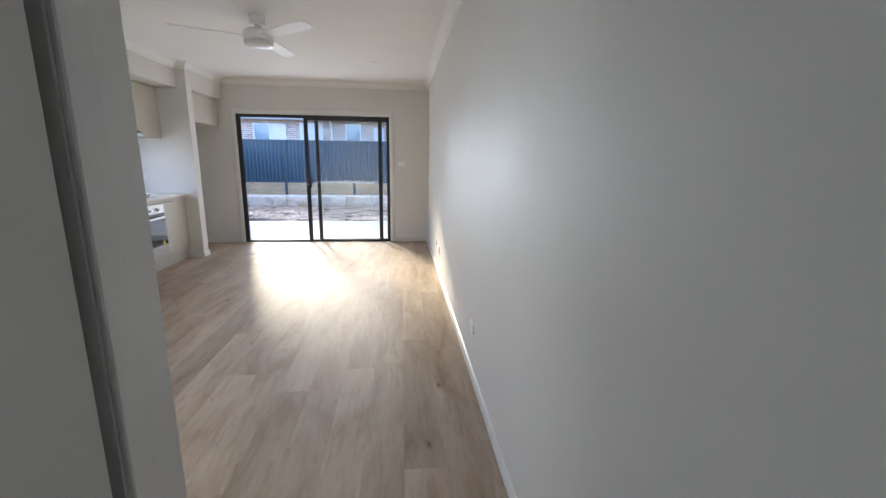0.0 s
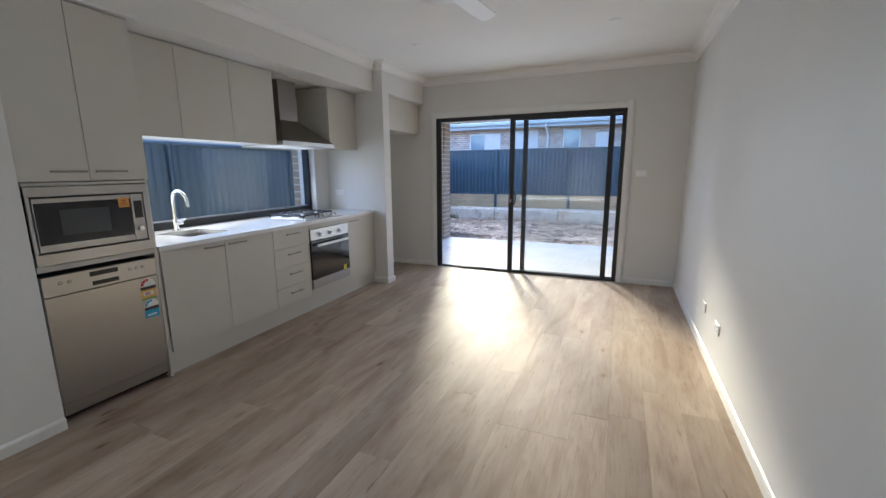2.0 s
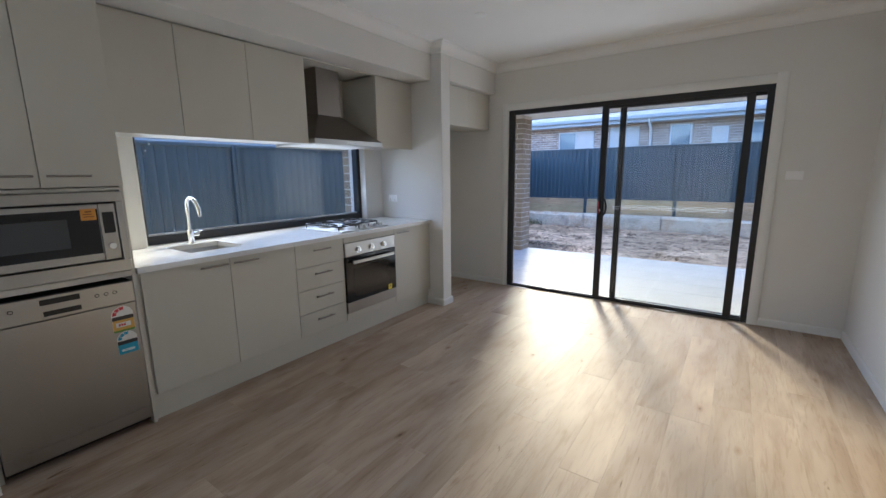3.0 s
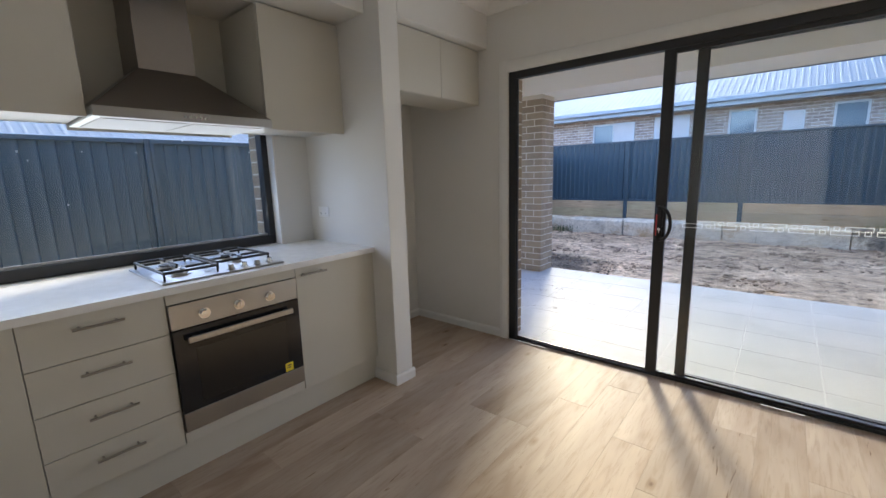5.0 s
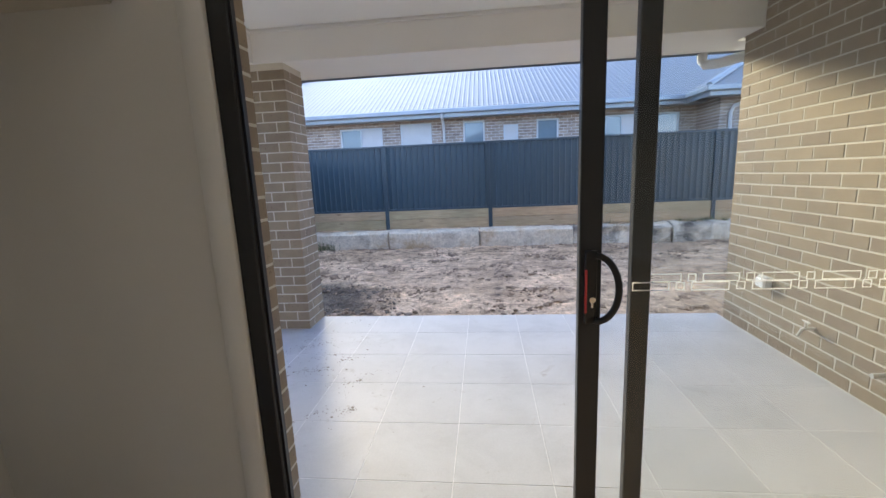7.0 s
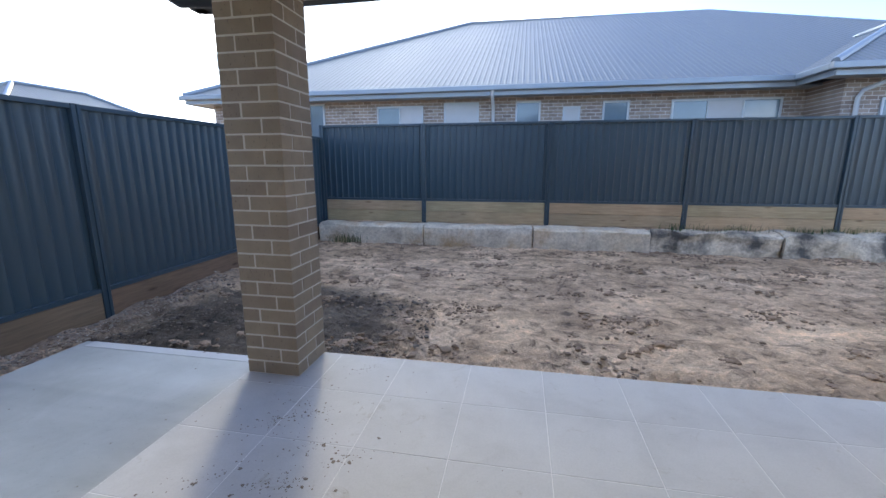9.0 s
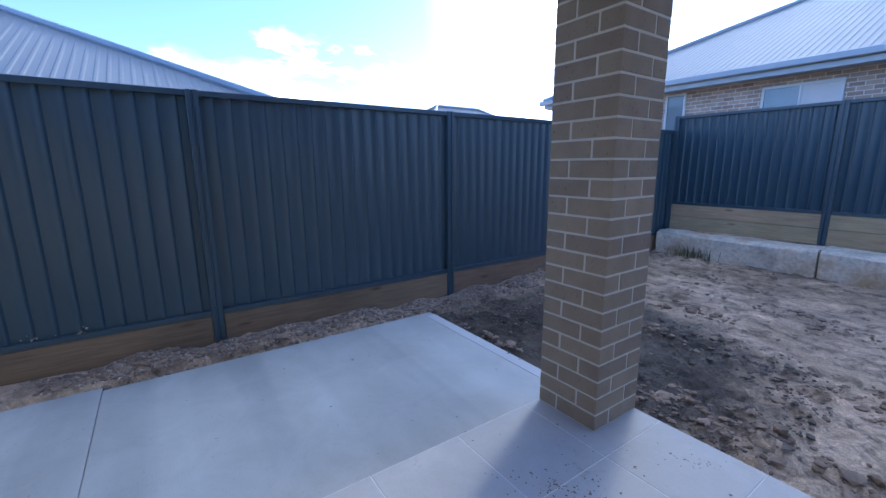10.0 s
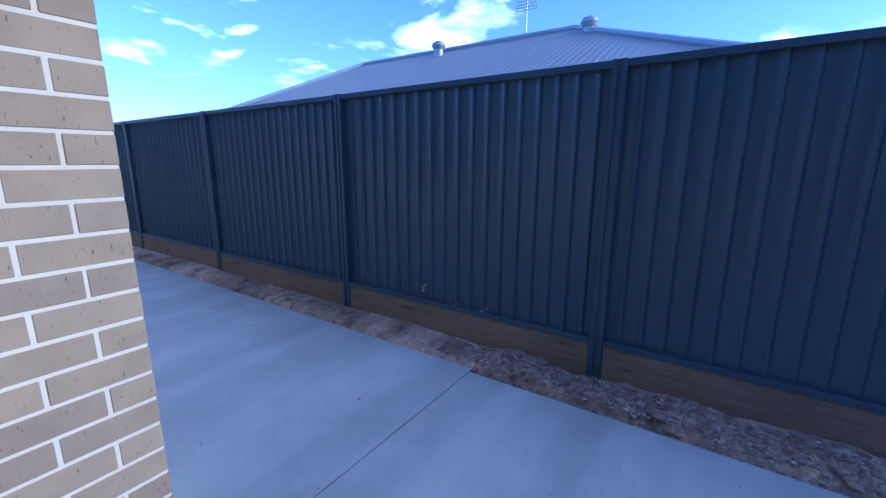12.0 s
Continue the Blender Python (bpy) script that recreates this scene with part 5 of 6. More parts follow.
def ground_height(x, y):
    n1 = noise.noise((x * 0.7, y * 0.7, 0.3))
    n2 = noise.noise((x * 2.6, y * 2.6, 4.1))
    n3 = noise.noise((x * 8.5, y * 8.5, 9.7))
    n4 = noise.noise((x * 19.0, y * 15.0, 2.2))
    rut = 0.03 * math.sin(4.2 * (x + 0.25 * y + 0.5 * n1)) * max(0.0, n1 + 0.25)
    h = YARD_Z + 0.02 * n1 + 0.022 * n2 + 0.036 * abs(n3) * (1 + n1) + 0.016 * n4 * (1 + n2) + rut
    if x < -4.75:
        crust = min(1.0, max(0.0, (8.9 - y) / 0.5))            # trodden smooth beside the house, loose past it
        h = h * (1 - crust) + crust * (YARD_Z + 0.035 + 0.006 * n1 + 0.008 * n2) + 0.05 * min(1, (-4.75 - x) / 0.3) * (0.7 + n2 * (1 - 0.8 * crust))
        if -4.94 < x < -4.86:
            h -= 0.045                                         # gap where the spoil falls away from the slab
    if -4.75 < x < -2.0 and 11.3 < y < 13.0:
        h += 0.05 * abs(n3) + 0.03 * max(0, n2) + 0.02 * n4
    if 11.08 < y < 11.9 and x > -2.4:
        h += (0.05 * abs(n3) + 0.035 * max(0, n4)) * (1 - abs(y - 11.45) / 0.45) if abs(y - 11.45) < 0.45 else 0
    if y > 16.15:
        h += 0.06 * min(1, (y - 16.15) / 0.2)
    if y > 16.5:
        h = 0.10
    if y < 11.1 and x > -4.9:
        h = -0.34
    if x < -5.3:
        h = -0.22
    return h


gx, gy = spaced(-5.5, 5.0, 0.055, 0), spaced(7.0, 16.55, 0.055, 0)
vs = [(x, y, ground_height(x, y)) for y in gy for x in gx]
nx = len(gx)
fs = [(j * nx + i, j * nx + i + 1, (j + 1) * nx + i + 1, (j + 1) * nx + i) for j in range(len(gy) - 1) for i in range(nx - 1)]
gm = bpy.data.meshes.new("ground")
gm.from_pydata(vs, [], fs)
gm.materials.append(DIRT)
gm.shade_smooth()
tagged(new("ground", gm), "churned bare brown dirt of the unfinished back yard", "ground", kind="structure")


def lumps(name, count, place, size, material, label, seed, flatness=1.0):
    """Loose lumps too many to count, joined into one mesh."""
    rn = random.Random(seed)
    bm0 = bmesh.new()
    bmesh.ops.create_icosphere(bm0, subdivisions=1, radius=1.0)
    base_v = [v.co.copy() for v in bm0.verts]
    base_f = [[v.index for v in f.verts] for f in bm0.faces]
    bm0.free()
    V, F = [], []
    for k in range(count):
        x, y, z = place(rn)
        s = size(rn)
        sx, sy, sz = s * rn.uniform(0.7, 1.5), s * rn.uniform(0.7, 1.5), s * rn.uniform(0.4, 0.8) * flatness
        c, q = math.cos(rn.uniform(0, 6.3)), len(V)
        sn = math.sqrt(1 - c * c)
        for v in base_v:
            j = rn.uniform(0.75, 1.2)
            a, b_ = v.x * sx * j, v.y * sy * j
            V.append((x + a * c - b_ * sn, y + a * sn + b_ * c, z + sz * (v.z * j + 0.35)))
        F += [[i + q for i in f] for f in base_f]
    me = bpy.data.meshes.new(name)
    me.from_pydata(V, [], F)
    me.materials.append(material)
    return tagged(new(name, me), label, name.replace("_", " "), kind="stuff")


def in_yard(rn):
    for k in range(12):
        x, y = rn.uniform(-4.6, 4.5), 11.1 + 5.0 * rn.random() ** 1.5
        if noise.noise((x * 0.9, y * 2.1, 7.0)) + 0.6 * noise.noise((x * 3.1, y * 5.0, 1.0)) > 0.22:
            break
    if x < -2.3:
        y = max(y, 11.36)
    return x, y, ground_height(x, y)


def by_fence(rn):
    x, y = rn.uniform(-5.2, -4.85), rn.uniform(5.0, 13.5)
    if y < 8.9 and rn.random() < 0.8:
        y = rn.uniform(8.7, 13.0)
    if y > 11.3 and rn.random() < 0.06:
        x = rn.uniform(-5.2, -4.3)
    return x, y, ground_height(x, y)


lumps("dirt_clods", 4200, in_yard, lambda r: r.uniform(0.006, 0.022) if r.random() < 0.9 else r.uniform(0.02, 0.045), CLOD, "loose clods of brown dirt scattered over the yard", 11)
lumps("rubble", 4600, by_fence, lambda r: r.uniform(0.004, 0.011) if r.random() < 0.95 else r.uniform(0.012, 0.022), PEBBLE, "pale gravel and rubble along the side fence", 12)
def loose_spoil(rn):
    x, y = rn.uniform(-5.2, -4.93), 8.3 + 5.0 * rn.random() ** 1.2
    return x, y, ground_height(x, y)


def dark_heap(rn):
    for k in range(10):
        x, y = rn.uniform(-4.8, -2.0), 11.25 + 1.8 * rn.random() ** 1.3
        if noise.noise((x * 1.7, y * 1.7, 3.0)) > -0.12:
            break
    return x, max(y, 11.36) if x > -2.9 else y, ground_height(x, y)


TOPSOIL = shade("dark_topsoil", (0.165, 0.135, 0.108), 0.95, var=0.4, big=7, fine=70, relief=0.5)
lumps("spoil_clods", 1500, loose_spoil, lambda r: r.uniform(0.006, 0.018) if r.random() < 0.93 else r.uniform(0.018, 0.034), CLOD, "brown clods of spoil heaped along the side fence", 21)
lumps("mortar_chips", 420, loose_spoil, lambda r: r.uniform(0.004, 0.011), flat("mortar_chip", (0.62, 0.56, 0.47), 0.9), "pale chips of mortar among the spoil", 22)
lumps("topsoil_clods", 2400, dark_heap, lambda r: r.uniform(0.004, 0.013) if r.random() < 0.94 else r.uniform(0.013, 0.03), TOPSOIL, "dark clods of topsoil heaped beyond the slab", 23)
lumps("pale_stones", 420, in_yard, lambda r: r.uniform(0.005, 0.014), PEBBLE, "pale small stones in the dirt", 13)


CLOTS = [(-2.33, 10.33, 0.07), (-2.43, 10.28, 0.05), (-2.5, 9.86, 0.08), (-2.22, 9.89, 0.06), (-2.17, 10.88, 0.05), (-1.96, 10.08, 0.05), (-1.81, 9.70, 0.05), (-2.14, 9.88, 0.05), (-1.75, 9.36, 0.04), (-1.92, 9.33, 0.035), (-1.76, 9.80, 0.03), (-2.15, 10.12, 0.06)]


def on_tiles(rn):
    if rn.random() < 0.72:
        cx, cy, r = rn.choice(CLOTS)
        a = rn.gauss(0, r)
        x, y = cx + a + rn.gauss(0, 0.02), cy + a * 0.6 + rn.gauss(0, 0.025)
    else:
        x, y = rn.gauss(-2.0, 0.35), rn.gauss(9.95, 0.45)
    return min(max(x, -2.85), 0.4), min(max(y, 8.7), 11.0), TILE_Z + 0.0005


lumps("tile_crumbs", 520, on_tiles, lambda r: r.uniform(0.0015, 0.0045) if r.random() < 0.9 else r.uniform(0.005, 0.010), flat("dark_soil", (0.20, 0.165, 0.13), 0.9), "crumbs of dark soil trodden onto the tiles", 14, 0.22)
lumps("path_crumbs", 60, lambda rn: (rn.uniform(-4.7, -3.1), rn.uniform(6.5, 11.1), SLAB_Z + 0.0005), lambda r: r.uniform(0.002, 0.006) if r.random() < 0.9 else 0.011, FLATS["dark_soil"], "crumbs of dark soil on the concrete path", 15, 0.4)
lumps("pillar_soil", 90, lambda rn: (min(max(rn.gauss(-2.35, 0.22), -2.85), -1.8), min(rn.gauss(10.35, 0.2), 11.0), TILE_Z + 0.0005), lambda r: r.uniform(0.0015, 0.0055), FLATS["dark_soil"], "trodden soil on the tiles beside the pillar", 16, 0.22)

# ---- fences ----
def sheet(bm, length, z0, z1, at):
    """Ribbed steel sheet; at(s, d, z): along the fence, out of it, up."""
    s, cols, pitch = 0.0, [], 0.126
    prof = [(0.0, 0.0), (0.030, 0.0), (0.058, 0.002), (0.082, 0.008), (0.096, 0.016), (0.104, 0.0205), (0.110, 0.0215), (0.115, 0.019), (0.120, 0.009)]
    while s < length:
        for u, d in prof:
            if s + u < length:
                cols.append((s + u, d))
        s += pitch
    cols.append((length, 0.0))
    lo = [bm.verts.new(at(u, d, z0)) for u, d in cols]
    hi = [bm.verts.new(at(u, d, z1)) for u, d in cols]
    for k in range(len(cols) - 1):
        bm.faces.new((lo[k], lo[k + 1], hi[k + 1], hi[k]))


def fence(name, label, posts, at, z_top, z_sheet, z_post, out):
    e = thing(name, at(posts[0], 0, 0), label, "fence")
    def slab(s0, s1, d0, d1, z0, z1):
        a, b = at(s0, d0, z0), at(s1, d1, z1)
        lo = [min(p, q) for p, q in zip(a, b)]; hi = [max(p, q) for p, q in zip(a, b)]
        return (lo[0], hi[0], lo[1], hi[1], lo[2], hi[2], 0.002)
    for s in posts:
        bm = bmesh.new()
        ring = [(-0.042, -0.034), (0.042, -0.034), (0.042, 0.036), (0.038, 0.040), (0.011, 0.040), (0.007, 0.030), (-0.007, 0.030), (-0.011, 0.040), (-0.038, 0.040), (-0.042, 0.036)]
        lo, hi = ([bm.verts.new(at(s + u, d, z)) for u, d in ring] for z in (z_post, z_top))
        for k in range(len(ring)):
            bm.faces.new((lo[k], lo[(k + 1) % len(ring)], hi[(k + 1) % len(ring)], hi[k]))
        bm.faces.new(lo[::-1]); bm.faces.new(hi)
        part("post", bm, FENCEPOST, e)
    for a, b in zip(posts, posts[1:]):
        bm = bmesh.new()
        sheet(bm, b - a - 0.05, z_sheet + 0.02, z_top - 0.02, lambda u, d, z, a=a: at(a + 0.025 + u, d - 0.013, z))
        part("panel", bm, FENCE, e, smooth=True)
        part("top_rail", B(slab(a + 0.043, b - 0.043, -0.024, 0.030, z_top - 0.045, z_top - 0.002)), FENCEPOST, e)
        part("bottom_rail", B(slab(a + 0.043, b - 0.043, -0.024, 0.030, z_sheet, z_sheet + 0.042)), FENCEPOST, e)
    return e


X_LF, Y_BF = -5.27, 16.58
lposts = [9.405 + 2.388 * k for k in range(-6, 4)]
fence("side_fence", "dark slate ribbed steel fence along the side path", lposts, lambda s, d, z: (X_LF + d, s, z), 1.80, 0.02, -0.30, 1)
bposts = [-5.235] + [-3.122 + 2.385 * k for k in range(0, 6)]
fence("back_fence", "dark slate ribbed steel fence along the back yard", bposts, lambda s, d, z: (s, Y_BF - d, z), 2.030, 0.55, 0.12, -1)


def sleeper(box_dims, mat, label, group):
    bm = bmesh.new()
    box(bm, *box_dims, 0.006)
    whole("timber_sleeper", bm, mat, label, "sleeper", group)


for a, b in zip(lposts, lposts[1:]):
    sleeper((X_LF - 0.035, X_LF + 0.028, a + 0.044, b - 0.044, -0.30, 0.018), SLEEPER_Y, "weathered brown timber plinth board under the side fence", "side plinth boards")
for a, b in zip(bposts, bposts[1:]):
    sleeper((a + 0.044, b - 0.044, Y_BF - 0.03, Y_BF + 0.03, 0.352, 0.548), SLEEPER_X, "pale pine sleeper under the back fence", "back sleepers")
    sleeper((a + 0.044, b - 0.044, Y_BF - 0.027, Y_BF + 0.033, 0.13, 0.349), SLEEPER_X, "pale pine sleeper under the back fence", "back sleepers")


def stone_block(x0, x1, seed, rough):
    rn = random.Random(seed)
    bm = bmesh.new()
    box(bm, x0, x1, 16.15, 16.53, -0.36, 0.115)
    bmesh.ops.subdivide_edges(bm, edges=bm.edges[:], cuts=11, use_grid_fill=True)
    for v in bm.verts:
        p = v.co * 2.2 + Vector((seed * 3.1, 0, 0))
        q = v.co * 7 + Vector((seed, 5, 0))
        d = rough * (noise.noise(p) * 1.2 + noise.noise(q) * 0.6)
        v.co.y += d - (0.02 if v.co.z > 0.1 else 0) * 0
        v.co.z += d * 0.5
        if v.co.z > 0.08 and v.co.y < 16.2:
            v.co.z -= 0.02; v.co.y += 0.02
    whole("sandstone_block", bm, STONE if rough < 0.05 else DARKSTONE, "rough-sawn sandstone retaining block, stained and chipped", "stone block", "retaining blocks", smooth=True)


edges = [-5.2, -3.04, -0.99, 1.02, 3.05, 5.1, 7.2]
for k, (a, b) in enumerate(zip(edges, edges[1:])):
    stone_block(a + 0.012, b - 0.012, k + 1, 0.042 if k < 3 else 0.09)

# mud flung against the side fence
rs = random.Random(9)
bm = bmesh.new()
for cy, cz, n in ((7.95, 0.16, 16), (8.3, 0.085, 9), (8.55, 0.08, 7)):
    for k in range(n):
        y, z, q = cy + rs.gauss(0, 0.03), max(0.065, cz + rs.gauss(0, 0.03)), rs.uniform(0.003, 0.010)
        bmesh.ops.create_icosphere(bm, subdivisions=1, radius=q, matrix=Matrix.Translation((X_LF + 0.014, y, z)) @ Matrix.Diagonal((0.5, 1.0, 1.3, 1)))
whole("mud_splash", bm, flat("dry_mud", (0.42, 0.37, 0.30), 0.9), "dried pale mud splashed low on the side fence", "mud", kind="stuff")

# weeds at the foot of the back fence
def weeds(place_list, seed, label):
    rn = random.Random(seed)
    bm = bmesh.new()
    for x, y, z, n, h in place_list:
        for k in range(n):
            a, l = rn.uniform(0, 6.3), h * rn.uniform(0.5, 1.3)
            bx, by = x + rn.gauss(0, 0.16), y + rn.gauss(0, 0.04)
            lean = rn.uniform(0.2, 0.7) * l
            w = 0.0035
            p = [Vector((bx, by, z)), Vector((bx + math.cos(a) * lean * 0.4, by + math.sin(a) * lean * 0.4, z + l * 0.65)), Vector((bx + math.cos(a) * lean, by + math.sin(a) * lean, z + l * 0.9))]
            s = Vector((-math.sin(a), math.cos(a), 0)) * w
            v = [bm.verts.new(q) for q in (p[0] - s, p[0] + s, p[1] + s, p[2], p[1] - s)]
            bm.faces.new(v)
    whole("weeds", bm, LEAF, label, "weeds", kind="stuff")


wr = random.Random(3)
weeds([(3.2 + wr.uniform(-1.8, 2.4), 16.45, 0.08, 14, 0.16) for k in range(26)] + [(-4.7 + wr.uniform(-0.3, 0.3), 16.1, -0.25, 14, 0.18) for k in range(7)] + [(x, 11.2, -0.27, 5, 0.05) for x in (0.7, 0.9, 1.1)], 8, "ragged green weeds along the stone blocks")

# ---- neighbouring houses ----
def ribbed(bm, e0, e1, r0, r1, pitch=0.15, h=0.009):
    """Ribbed steel roof face from eave e0-e1 up to ridge r0-r1."""
    e0, e1, r0, r1 = (Vector(p) for p in (e0, e1, r0, r1))
    L = (e1 - e0).length
    du = (e1 - e0) / L
    nrm = (e1 - e0).cross(r0 - e0).normalized()
    ua, ub = (r0 - e0).dot(du), (r1 - e0).dot(du)
    up = (r0 - e0) - du * ua
    prev = None
    n = int(L / pitch)
    for k in range(n + 1):
        for off, d in ((0.0, 0.0), (0.55, 0.0), (0.68, h), (0.87, h)):
            u = min(L, (k + off) * pitch)
            f = 1.0
            if ua > 1e-6: f = min(f, u / ua)
            if L - ub > 1e-6: f = min(f, (L - u) / (L - ub))
            f = max(0.0, f)
            p = e0 + du * u + nrm * d
            a, b = bm.verts.new(p), bm.verts.new(p + up * f)
            if prev:
                bm.faces.new((prev[0], a, b, prev[1]))
            prev = (a, b)


def hip_roof(parent, x0, x1, y0, y1, z0, ra, rb, ridge_name="roof"):
    c = [(x0, y0, z0), (x1, y0, z0), (x1, y1, z0), (x0, y1, z0)]
    bm = bmesh.new()
    along_x = abs(ra[0] - rb[0]) >= abs(ra[1] - rb[1])
    if along_x:
        ribbed(bm, c[0], c[1], ra, rb); ribbed(bm, c[2], c[3], rb, ra); ribbed(bm, c[1], c[2], rb, rb); ribbed(bm, c[3], c[0], ra, ra)
    else:
        ribbed(bm, c[1], c[2], ra, rb); ribbed(bm, c[3], c[0], rb, ra); ribbed(bm, c[0], c[1], ra, ra); ribbed(bm, c[2], c[3], rb, rb)
    roof = part("roof", bm, ROOF, parent, "ribbed grey steel roof")
    bm = bmesh.new()
    lift = Vector((0, 0, 0.03))
    ends = [(ra, rb)] + ([(c[0], ra), (c[3], ra), (c[1], rb), (c[2], rb)] if along_x else [(c[0], ra), (c[1], ra), (c[2], rb), (c[3], rb)])
    for p, q in ends:
        if (Vector(p) - Vector(q)).length > 0.05:
            tube(bm, [Vector(p) + lift, Vector(q) + lift], 0.075, 8)
    part("ridge_cap", bm, GUTTER, roof)
    return roof


def house_window(parent, x0, x1, z0, z1, y, panes, blind=()):
    fr = part("window", B((x0, x1, y - 0.03, y + 0.02, z1 - 0.05, z1), (x0, x1, y - 0.03, y + 0.02, z0, z0 + 0.05), (x0, x0 + 0.05, y - 0.03, y + 0.02, z0 + 0.05, z1 - 0.05), (x1 - 0.05, x1, y - 0.03, y + 0.02, z0 + 0.05, z1 - 0.05)), flat("pale_window_frame", (0.52, 0.56, 0.57)), parent)
    w = (x1 - x0 - 0.1) / panes
    for k in range(panes):
        a = x0 + 0.05 + k * w
        part("pane", B((a, a + w, y - 0.004, y + 0.004, z0 + 0.05, z1 - 0.05)), FARBLIND if k in blind else FARGLASS, fr)
        if k:
            part("mullion", B((a - 0.018, a + 0.018, y - 0.028, y - 0.006, z0 + 0.05, z1 - 0.05)), flat("pale_window_frame", None), fr)


nb = thing("neighbour_house", (-2, 22, 0.4), "brick house with a grey steel hip roof behind the fence", "house")
HW, HE = 20.3, 19.8
ZE = 3.02
for b in ((-10.6, 5.35, HW, HW + 0.25, 0.05, ZE + 0.05), (-10.6, -10.35, HW + 0.25, 38, 0.05, ZE + 0.05), (5.35, 13.0, 19.1, 19.35, 0.05, ZE + 0.05), (5.35, 5.6, 19.35, HW, 0.05, ZE + 0.05), (12.75, 13.0, 19.35, 38, 0.05, ZE + 0.05), (-10.35, 12.75, 37.8, 38, 0.05, ZE + 0.05)):
    part("wall", B(b), FARBRICK, nb, "brown brickwork")
part("soffit", B((-11.1, 13.5, HE, HW, ZE, ZE + 0.04), (4.85, 13.5, 18.6, 19.1, ZE, ZE + 0.04), (-11.1, -10.6, HW, 38.5, ZE, ZE + 0.04)), flat("soffit_grey", (0.30, 0.32, 0.33)), nb)
part("fascia", B((-11.12, 4.84, HE - 0.02, HE, ZE - 0.02, ZE + 0.18), (4.84, 13.5, 18.58, 18.6, ZE - 0.02, ZE + 0.18), (4.82, 4.84, 18.6, HE, ZE - 0.02, ZE + 0.18), (-11.14, -11.12, HE - 0.02, 38.5, ZE - 0.02, ZE + 0.18)), GUTTER, nb)
part("gutter", B((-11.25, 4.72, HE - 0.15, HE - 0.02, ZE + 0.09, ZE + 0.22, 0.015), (4.70, 13.6, 18.45, 18.58, ZE + 0.09, ZE + 0.22, 0.015), (4.70, 4.82, 18.58, HE - 0.15, ZE + 0.09, ZE + 0.22, 0.015)), GUTTER, nb)
hip_roof(nb, -11.15, 14.0, HE - 0.05, 39.2, ZE + 0.2, (-3.84, 29.5, 7.72), (6.3, 29.5, 7.62))
hip_roof(nb, 4.75, 15.0, 18.5, 27.0, ZE + 0.2, (8.0, 21.9, 4.78), (8.0, 26.0, 4.80))
for x, y0 in ((-2.05, HE),):
    bm = bmesh.new(); tube(bm, [(x, y0 - 0.08, ZE + 0.1), (x, y0 - 0.06, ZE - 0.02), (x, HW - 0.12, ZE - 0.22), (x, HW - 0.06, ZE - 0.35), (x, HW - 0.06, 0.3)], 0.045, 10)
    part("downpipe", bm, flat("pale_downpipe", (0.55, 0.57, 0.57)), nb, "pale round downpipe", smooth=True)
bm = bmesh.new(); tube(bm, [(6.0, 18.52, ZE + 0.1), (6.0, 18.6, ZE - 0.05), (5.65, 19.0, ZE - 0.25), (5.6, 19.05, ZE - 0.4), (5.6, 19.05, 0.3)], 0.045, 10)
part("downpipe", bm, FLATS["pale_downpipe"], nb, "pale round downpipe", smooth=True)
WZ = 2.86
for x0, x1, z0, z1, panes, blind in ((-7.45, -6.95, 1.9, 2.98, 1, ()), (-5.35, -4.0, 1.75, WZ, 2, (1,)), (-3.41, -2.44, 1.6, WZ + 0.05, 1, (0,)), (-1.46, -0.80, 1.6, WZ + 0.05, 1, ()), (-0.23, 0.21, 2.1, 2.74, 1, (0,)), (0.76, 1.41, 1.6, WZ, 1, ()), (2.40, 4.86, 1.7, 2.85, 3, (1,))):
    house_window(nb, x0, x1, z0, z1, HW - 0.01, panes, blind)
house_window(nb, 6.05, 6.95, 1.6, 2.62, 19.09, 1)

nl = thing("side_house", (-14, 3, -0.2), "neighbouring house with a grey steel hip roof beyond the side fence", "house")
part("wall", B((-19.0, -9.2, -3.4, 10.8, -0.4, 2.05)), FARBRICK, nl, "brown brickwork")
hip_roof(nl, -19.4, -8.6, -4.0, 11.3, 2.08, (-14, -1.2, 4.53), (-14, 6.3, 4.53))
part("gutter", B((-8.6, -8.48, -4.0, 11.3, 1.96, 2.09, 0.01)), GUTTER, nl)


def whirlybird(x, y, z):
    v = thing("roof_vent", (x, y, z), "round steel whirlybird vent on the neighbouring roof", "roof vent", "roof vents")
    bm = bmesh.new(); cyl(bm, (x, y, z - 0.3), (x, y, z + 0.10), 0.13, n=18); part("stem", bm, GUTTER, v, smooth=True)
    bm = bmesh.new()
    cyl(bm, (x, y, z + 0.10), (x, y, z + 0.19), 0.16, 0.215, n=20); cyl(bm, (x, y, z + 0.19), (x, y, z + 0.27), 0.215, 0.19, n=20); cyl(bm, (x, y, z + 0.27), (x, y, z + 0.33), 0.19, 0.08, n=20)
    part("turbine", bm, GUTTER, v, smooth=True)


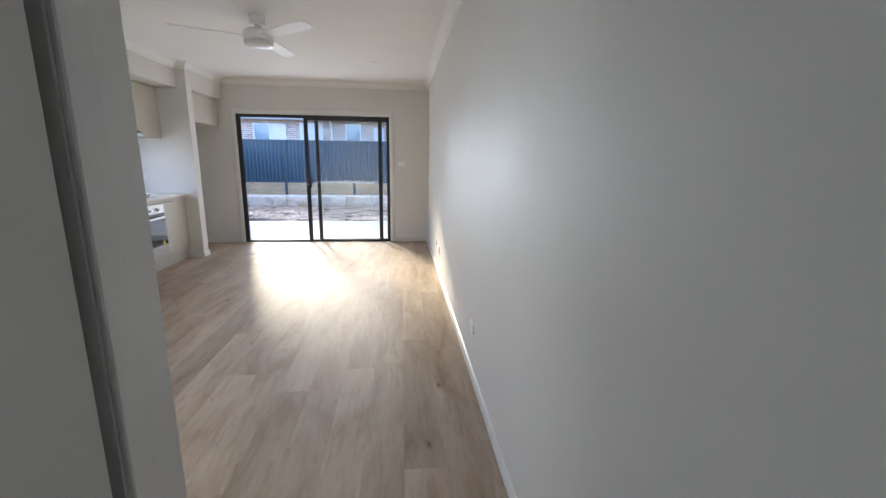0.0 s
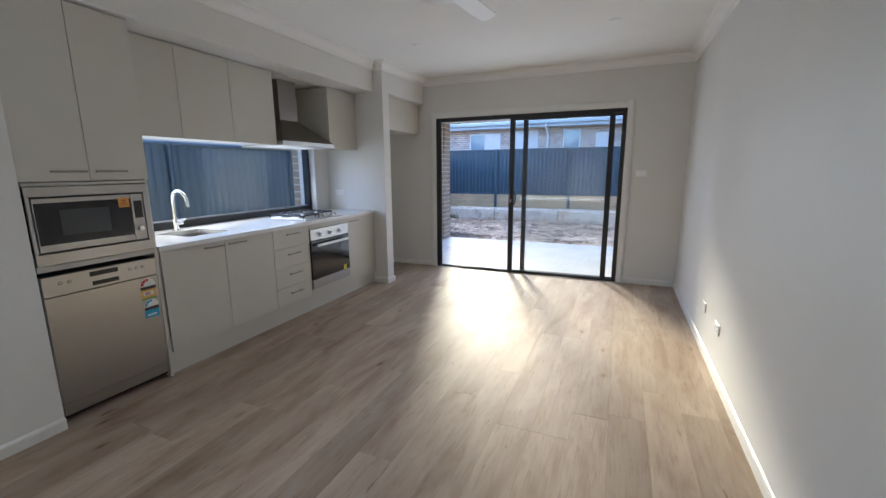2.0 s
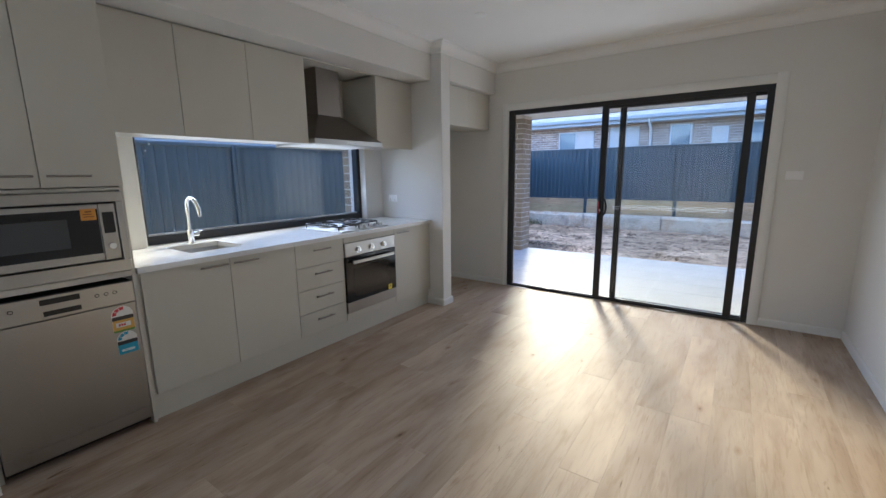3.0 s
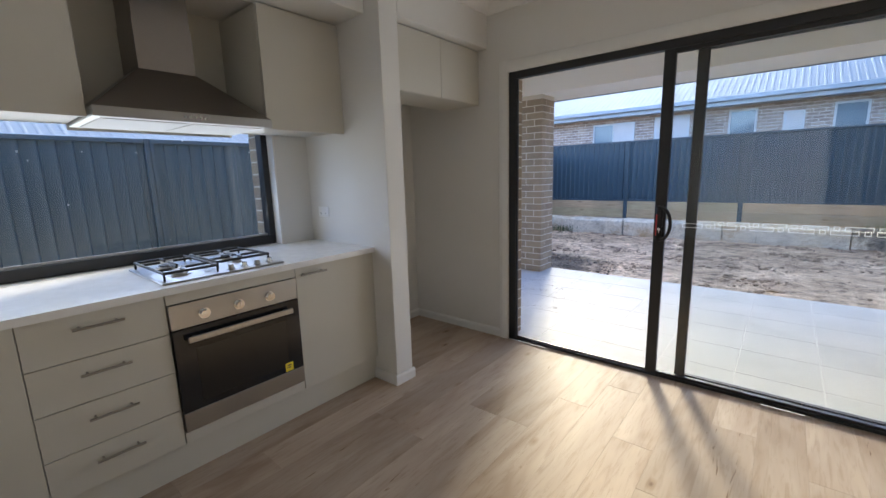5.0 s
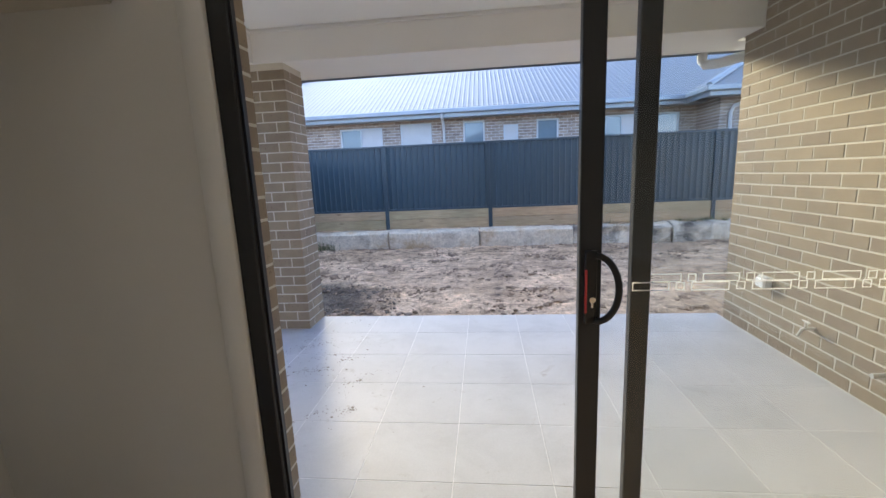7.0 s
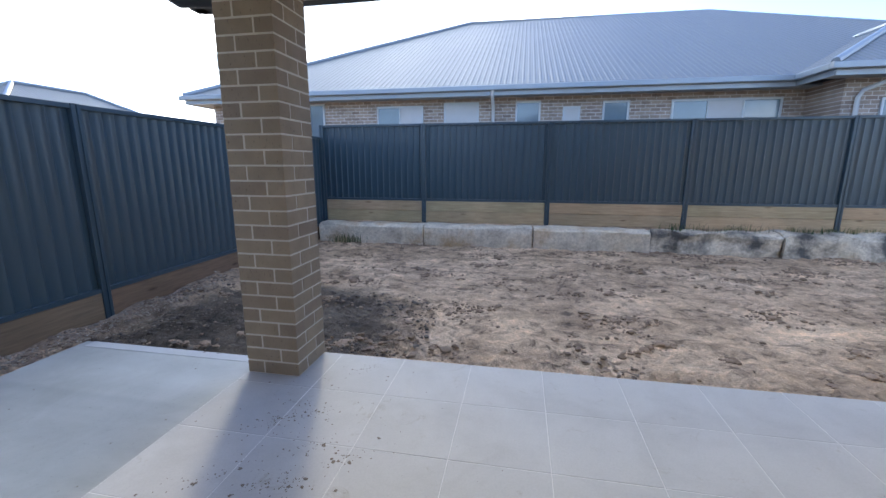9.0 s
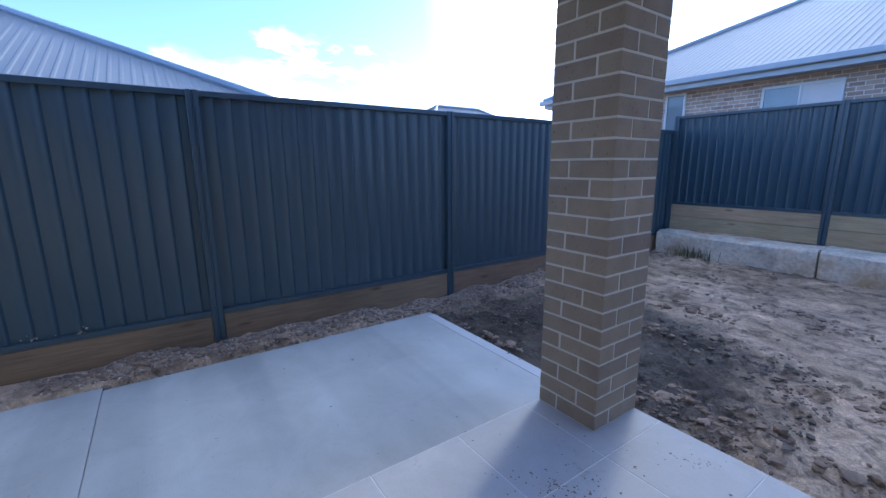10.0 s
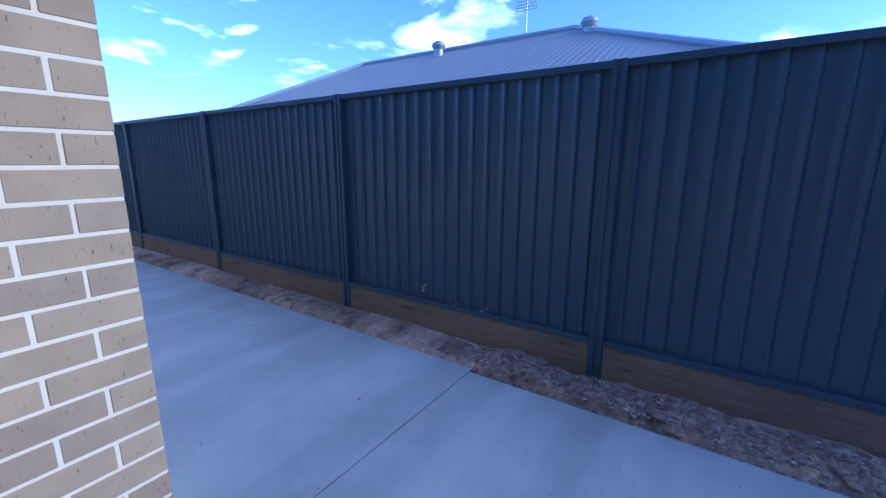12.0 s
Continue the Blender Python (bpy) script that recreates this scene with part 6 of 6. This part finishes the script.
whirlybird(-13.5, 2.38, 4.37)
whirlybird(-13.4, 6.84, 4.25)
an = thing("tv_aerial", (-14.1, 4.9, 4.4), "thin television aerial above the neighbouring ridge", "aerial")
bm = bmesh.new(); cyl(bm, (-14.1, 4.9, 4.4), (-14.1, 4.9, 5.9), 0.018, n=8); part("mast", bm, GUTTER, an)
bm = bmesh.new()
for k in range(8):
    z = 5.25 + k * 0.075
    box(bm, -14.11, -14.09, 4.62, 5.18, z, z + 0.012)
box(bm, -14.10, -14.08, 4.60, 4.615, 5.22, 5.82); box(bm, -14.10, -14.08, 5.185, 5.2, 5.22, 5.82)
part("antenna_grid", bm, GUTTER, an)
fr_ = thing("far_house", (-20, 24, 0), "distant house roof just above the fence line", "house")
part("wall", B((-22, -17, 19, 26, -0.3, 2.6)), FARBRICK, fr_)
hip_roof(fr_, -22.4, -16.6, 18.6, 26.4, 2.6, (-19.5, 21.2, 4.15), (-19.5, 23.8, 4.15))

# ---- pieces: planks, tiles, bricks ----
PW_, PL_ = 0.19, 1.38
plank_mesh = {}


def plank_of(w, l):
    key = (round(w, 3), round(l, 3))
    if key not in plank_mesh:
        bm = bmesh.new()
        box(bm, -w / 2 + 0.0001, w / 2 - 0.0001, -l / 2 + 0.0005, l / 2 - 0.0005, -0.0122, 0.0, 0.0007)
        plank_mesh[key] = mesh_of("plank", bm, OAK)
    return plank_mesh[key]


def lay_planks():
    rn = random.Random(21)
    x = X_L
    while x < X_R - 0.01:
        w = min(PW_, X_R - x)
        y = Y_BACK - rn.uniform(0, PL_)
        end = Y_IN + 0.01
        while y < end:
            a, b = max(y, Y_BACK), min(y + PL_, end)
            if b - a > 0.05:
                hidden = (x + w < X_STUB - 0.05 and b < Y_STUB - 0.05) or (x + w < X_HALL - 0.05 and b < Y_HALL - 0.06)
                if not hidden:
                    o = new("plank", plank_of(w, b - a))
                    o.location = (x + w / 2, (a + b) / 2, 0)
                    o.parent = floor
            y += PL_
        x += PW_


lay_planks()


def lay_tiles():
    S = 0.452
    base = bpy.data.objects["alfresco_base"]
    cache = {}
    xs = [-2.90] + [-1.052 + S * k for k in range(-4, 6) if -2.85 < -1.052 + S * k < 1.2] + [1.246]
    ys = [8.394] + [9.248 + S * k for k in range(-1, 5) if 9.248 + S * k < Y_TILE - 0.05] + [Y_TILE]
    for a, b in zip(xs, xs[1:]):
        for c, d in zip(ys, ys[1:]):
            key = (round(b - a, 3), round(d - c, 3))
            if key not in cache:
                bm = bmesh.new()
                box(bm, -(b - a) / 2 + 0.0023, (b - a) / 2 - 0.0023, -(d - c) / 2 + 0.0023, (d - c) / 2 - 0.0023, -0.0098, 0.0, 0.0012)
                cache[key] = mesh_of("tile", bm, TILE)
            o = new("tile", cache[key])
            o.location = ((a + b) / 2, (c + d) / 2, TILE_Z)
            o.parent = base


lay_tiles()
COURSE = 0.0862
brick_cache = {}


def brick_of(lx, ly):
    key = (round(lx, 3), round(ly, 3))
    if key not in brick_cache:
        bm = bmesh.new()
        box(bm, -lx / 2, lx / 2, -ly / 2, ly / 2, 0, 0.076, 0.0025)
        brick_cache[key] = mesh_of("brick", bm, BRICK)
    return brick_cache[key]


def put_brick(parent, x0, x1, y0, y1, z, rn):
    o = new("brick", brick_of(x1 - x0, y1 - y0))
    o.location = ((x0 + x1) / 2 + rn.uniform(-0.001, 0.001), (y0 + y1) / 2 + rn.uniform(-0.001, 0.001), z)
    o.parent = parent


def lay_pillar():
    rn = random.Random(31)
    z, k = TILE_Z + 0.004, 0
    x, y, w = PX0, PY0, PW
    while z + 0.076 < 2.34:
        L, H = 0.23, 0.11
        if k % 2:
            bs = [(x, x + L, y, y + H), (x + w - H, x + w, y, y + L), (x + w - L, x + w, y + w - H, y + w), (x, x + H, y + w - L, y + w)]
        else:
            bs = [(x + w - L, x + w, y, y + H), (x + w - H, x + w, y + w - L, y + w), (x, x + L, y + w - H, y + w), (x, x + H, y, y + L)]
        for b in bs:
            put_brick(pillar, *b, z, rn)
        z += COURSE; k += 1


def lay_wall(parent, axis, c0, c1, face, depth, z0, z1, seed, from_end=True):
    """Stretcher bond from c1 back to c0 along the axis; face: the outer plane; depth: inward, with sign."""
    rn = random.Random(seed)
    z, k = z0, 0
    f0, f1 = sorted((face, face + depth))
    while z + 0.076 < z1:
        c = c1
        first = True
        while c > c0 + 0.02:
            L = 0.11 if (first and k % 2) else 0.23
            a = max(c0, c - L)
            if axis == "x":
                put_brick(parent, a, c, f0, f1, z, rn)
            else:
                put_brick(parent, f0, f1, a, c, z, rn)
            c = a - 0.010
            first = False
        z += COURSE; k += 1


def lay_wall_left(parent, c0, c1, face, depth, z0, z1, seed):
    rn = random.Random(seed)
    z, k = z0, 0
    while z + 0.076 < z1:
        c, first = c0, True
        while c < c1 - 0.02:
            L = 0.11 if (first and k % 2) else 0.23
            b = c1 if c + L > c1 - 0.03 else c + L
            put_brick(parent, c, b, face - depth, face, z, rn)
            c = b + 0.010
            first = False
        put_brick(parent, c1 - 0.23, c1, face - 0.225, face - depth - 0.010, z, rn)
        z += COURSE; k += 1


def lay_jambs():
    """Brick ends at both sides of the kitchen window, seen through its glass."""
    rn = random.Random(36)
    for k in range(13, 23):
        z = -0.2536 + COURSE * k
        for y0, y1 in ((WIN_Y0 - 0.114, WIN_Y0 - 0.001), (WIN_Y1 + 0.001, WIN_Y1 + 0.114)):
            put_brick(house_w, X_HOUSE, -2.897, y0, y1, z, rn)


lay_pillar()
lay_jambs()
ZB = TILE_Z + 0.004 - 2 * COURSE
lay_wall_left(house_w, X_HOUSE, -1.70, Y_BRICK, 0.115, -0.2536, 2.34, 33)
lay_wall(house_e, "y", 8.66, 10.935, RW_X, 0.10, ZB + COURSE, 2.60, 34)
lay_wall(house_n, "x", 0.857, RW_X - 0.005, Y_BRICK, -0.10, ZB + 2 * COURSE, 2.34, 35)
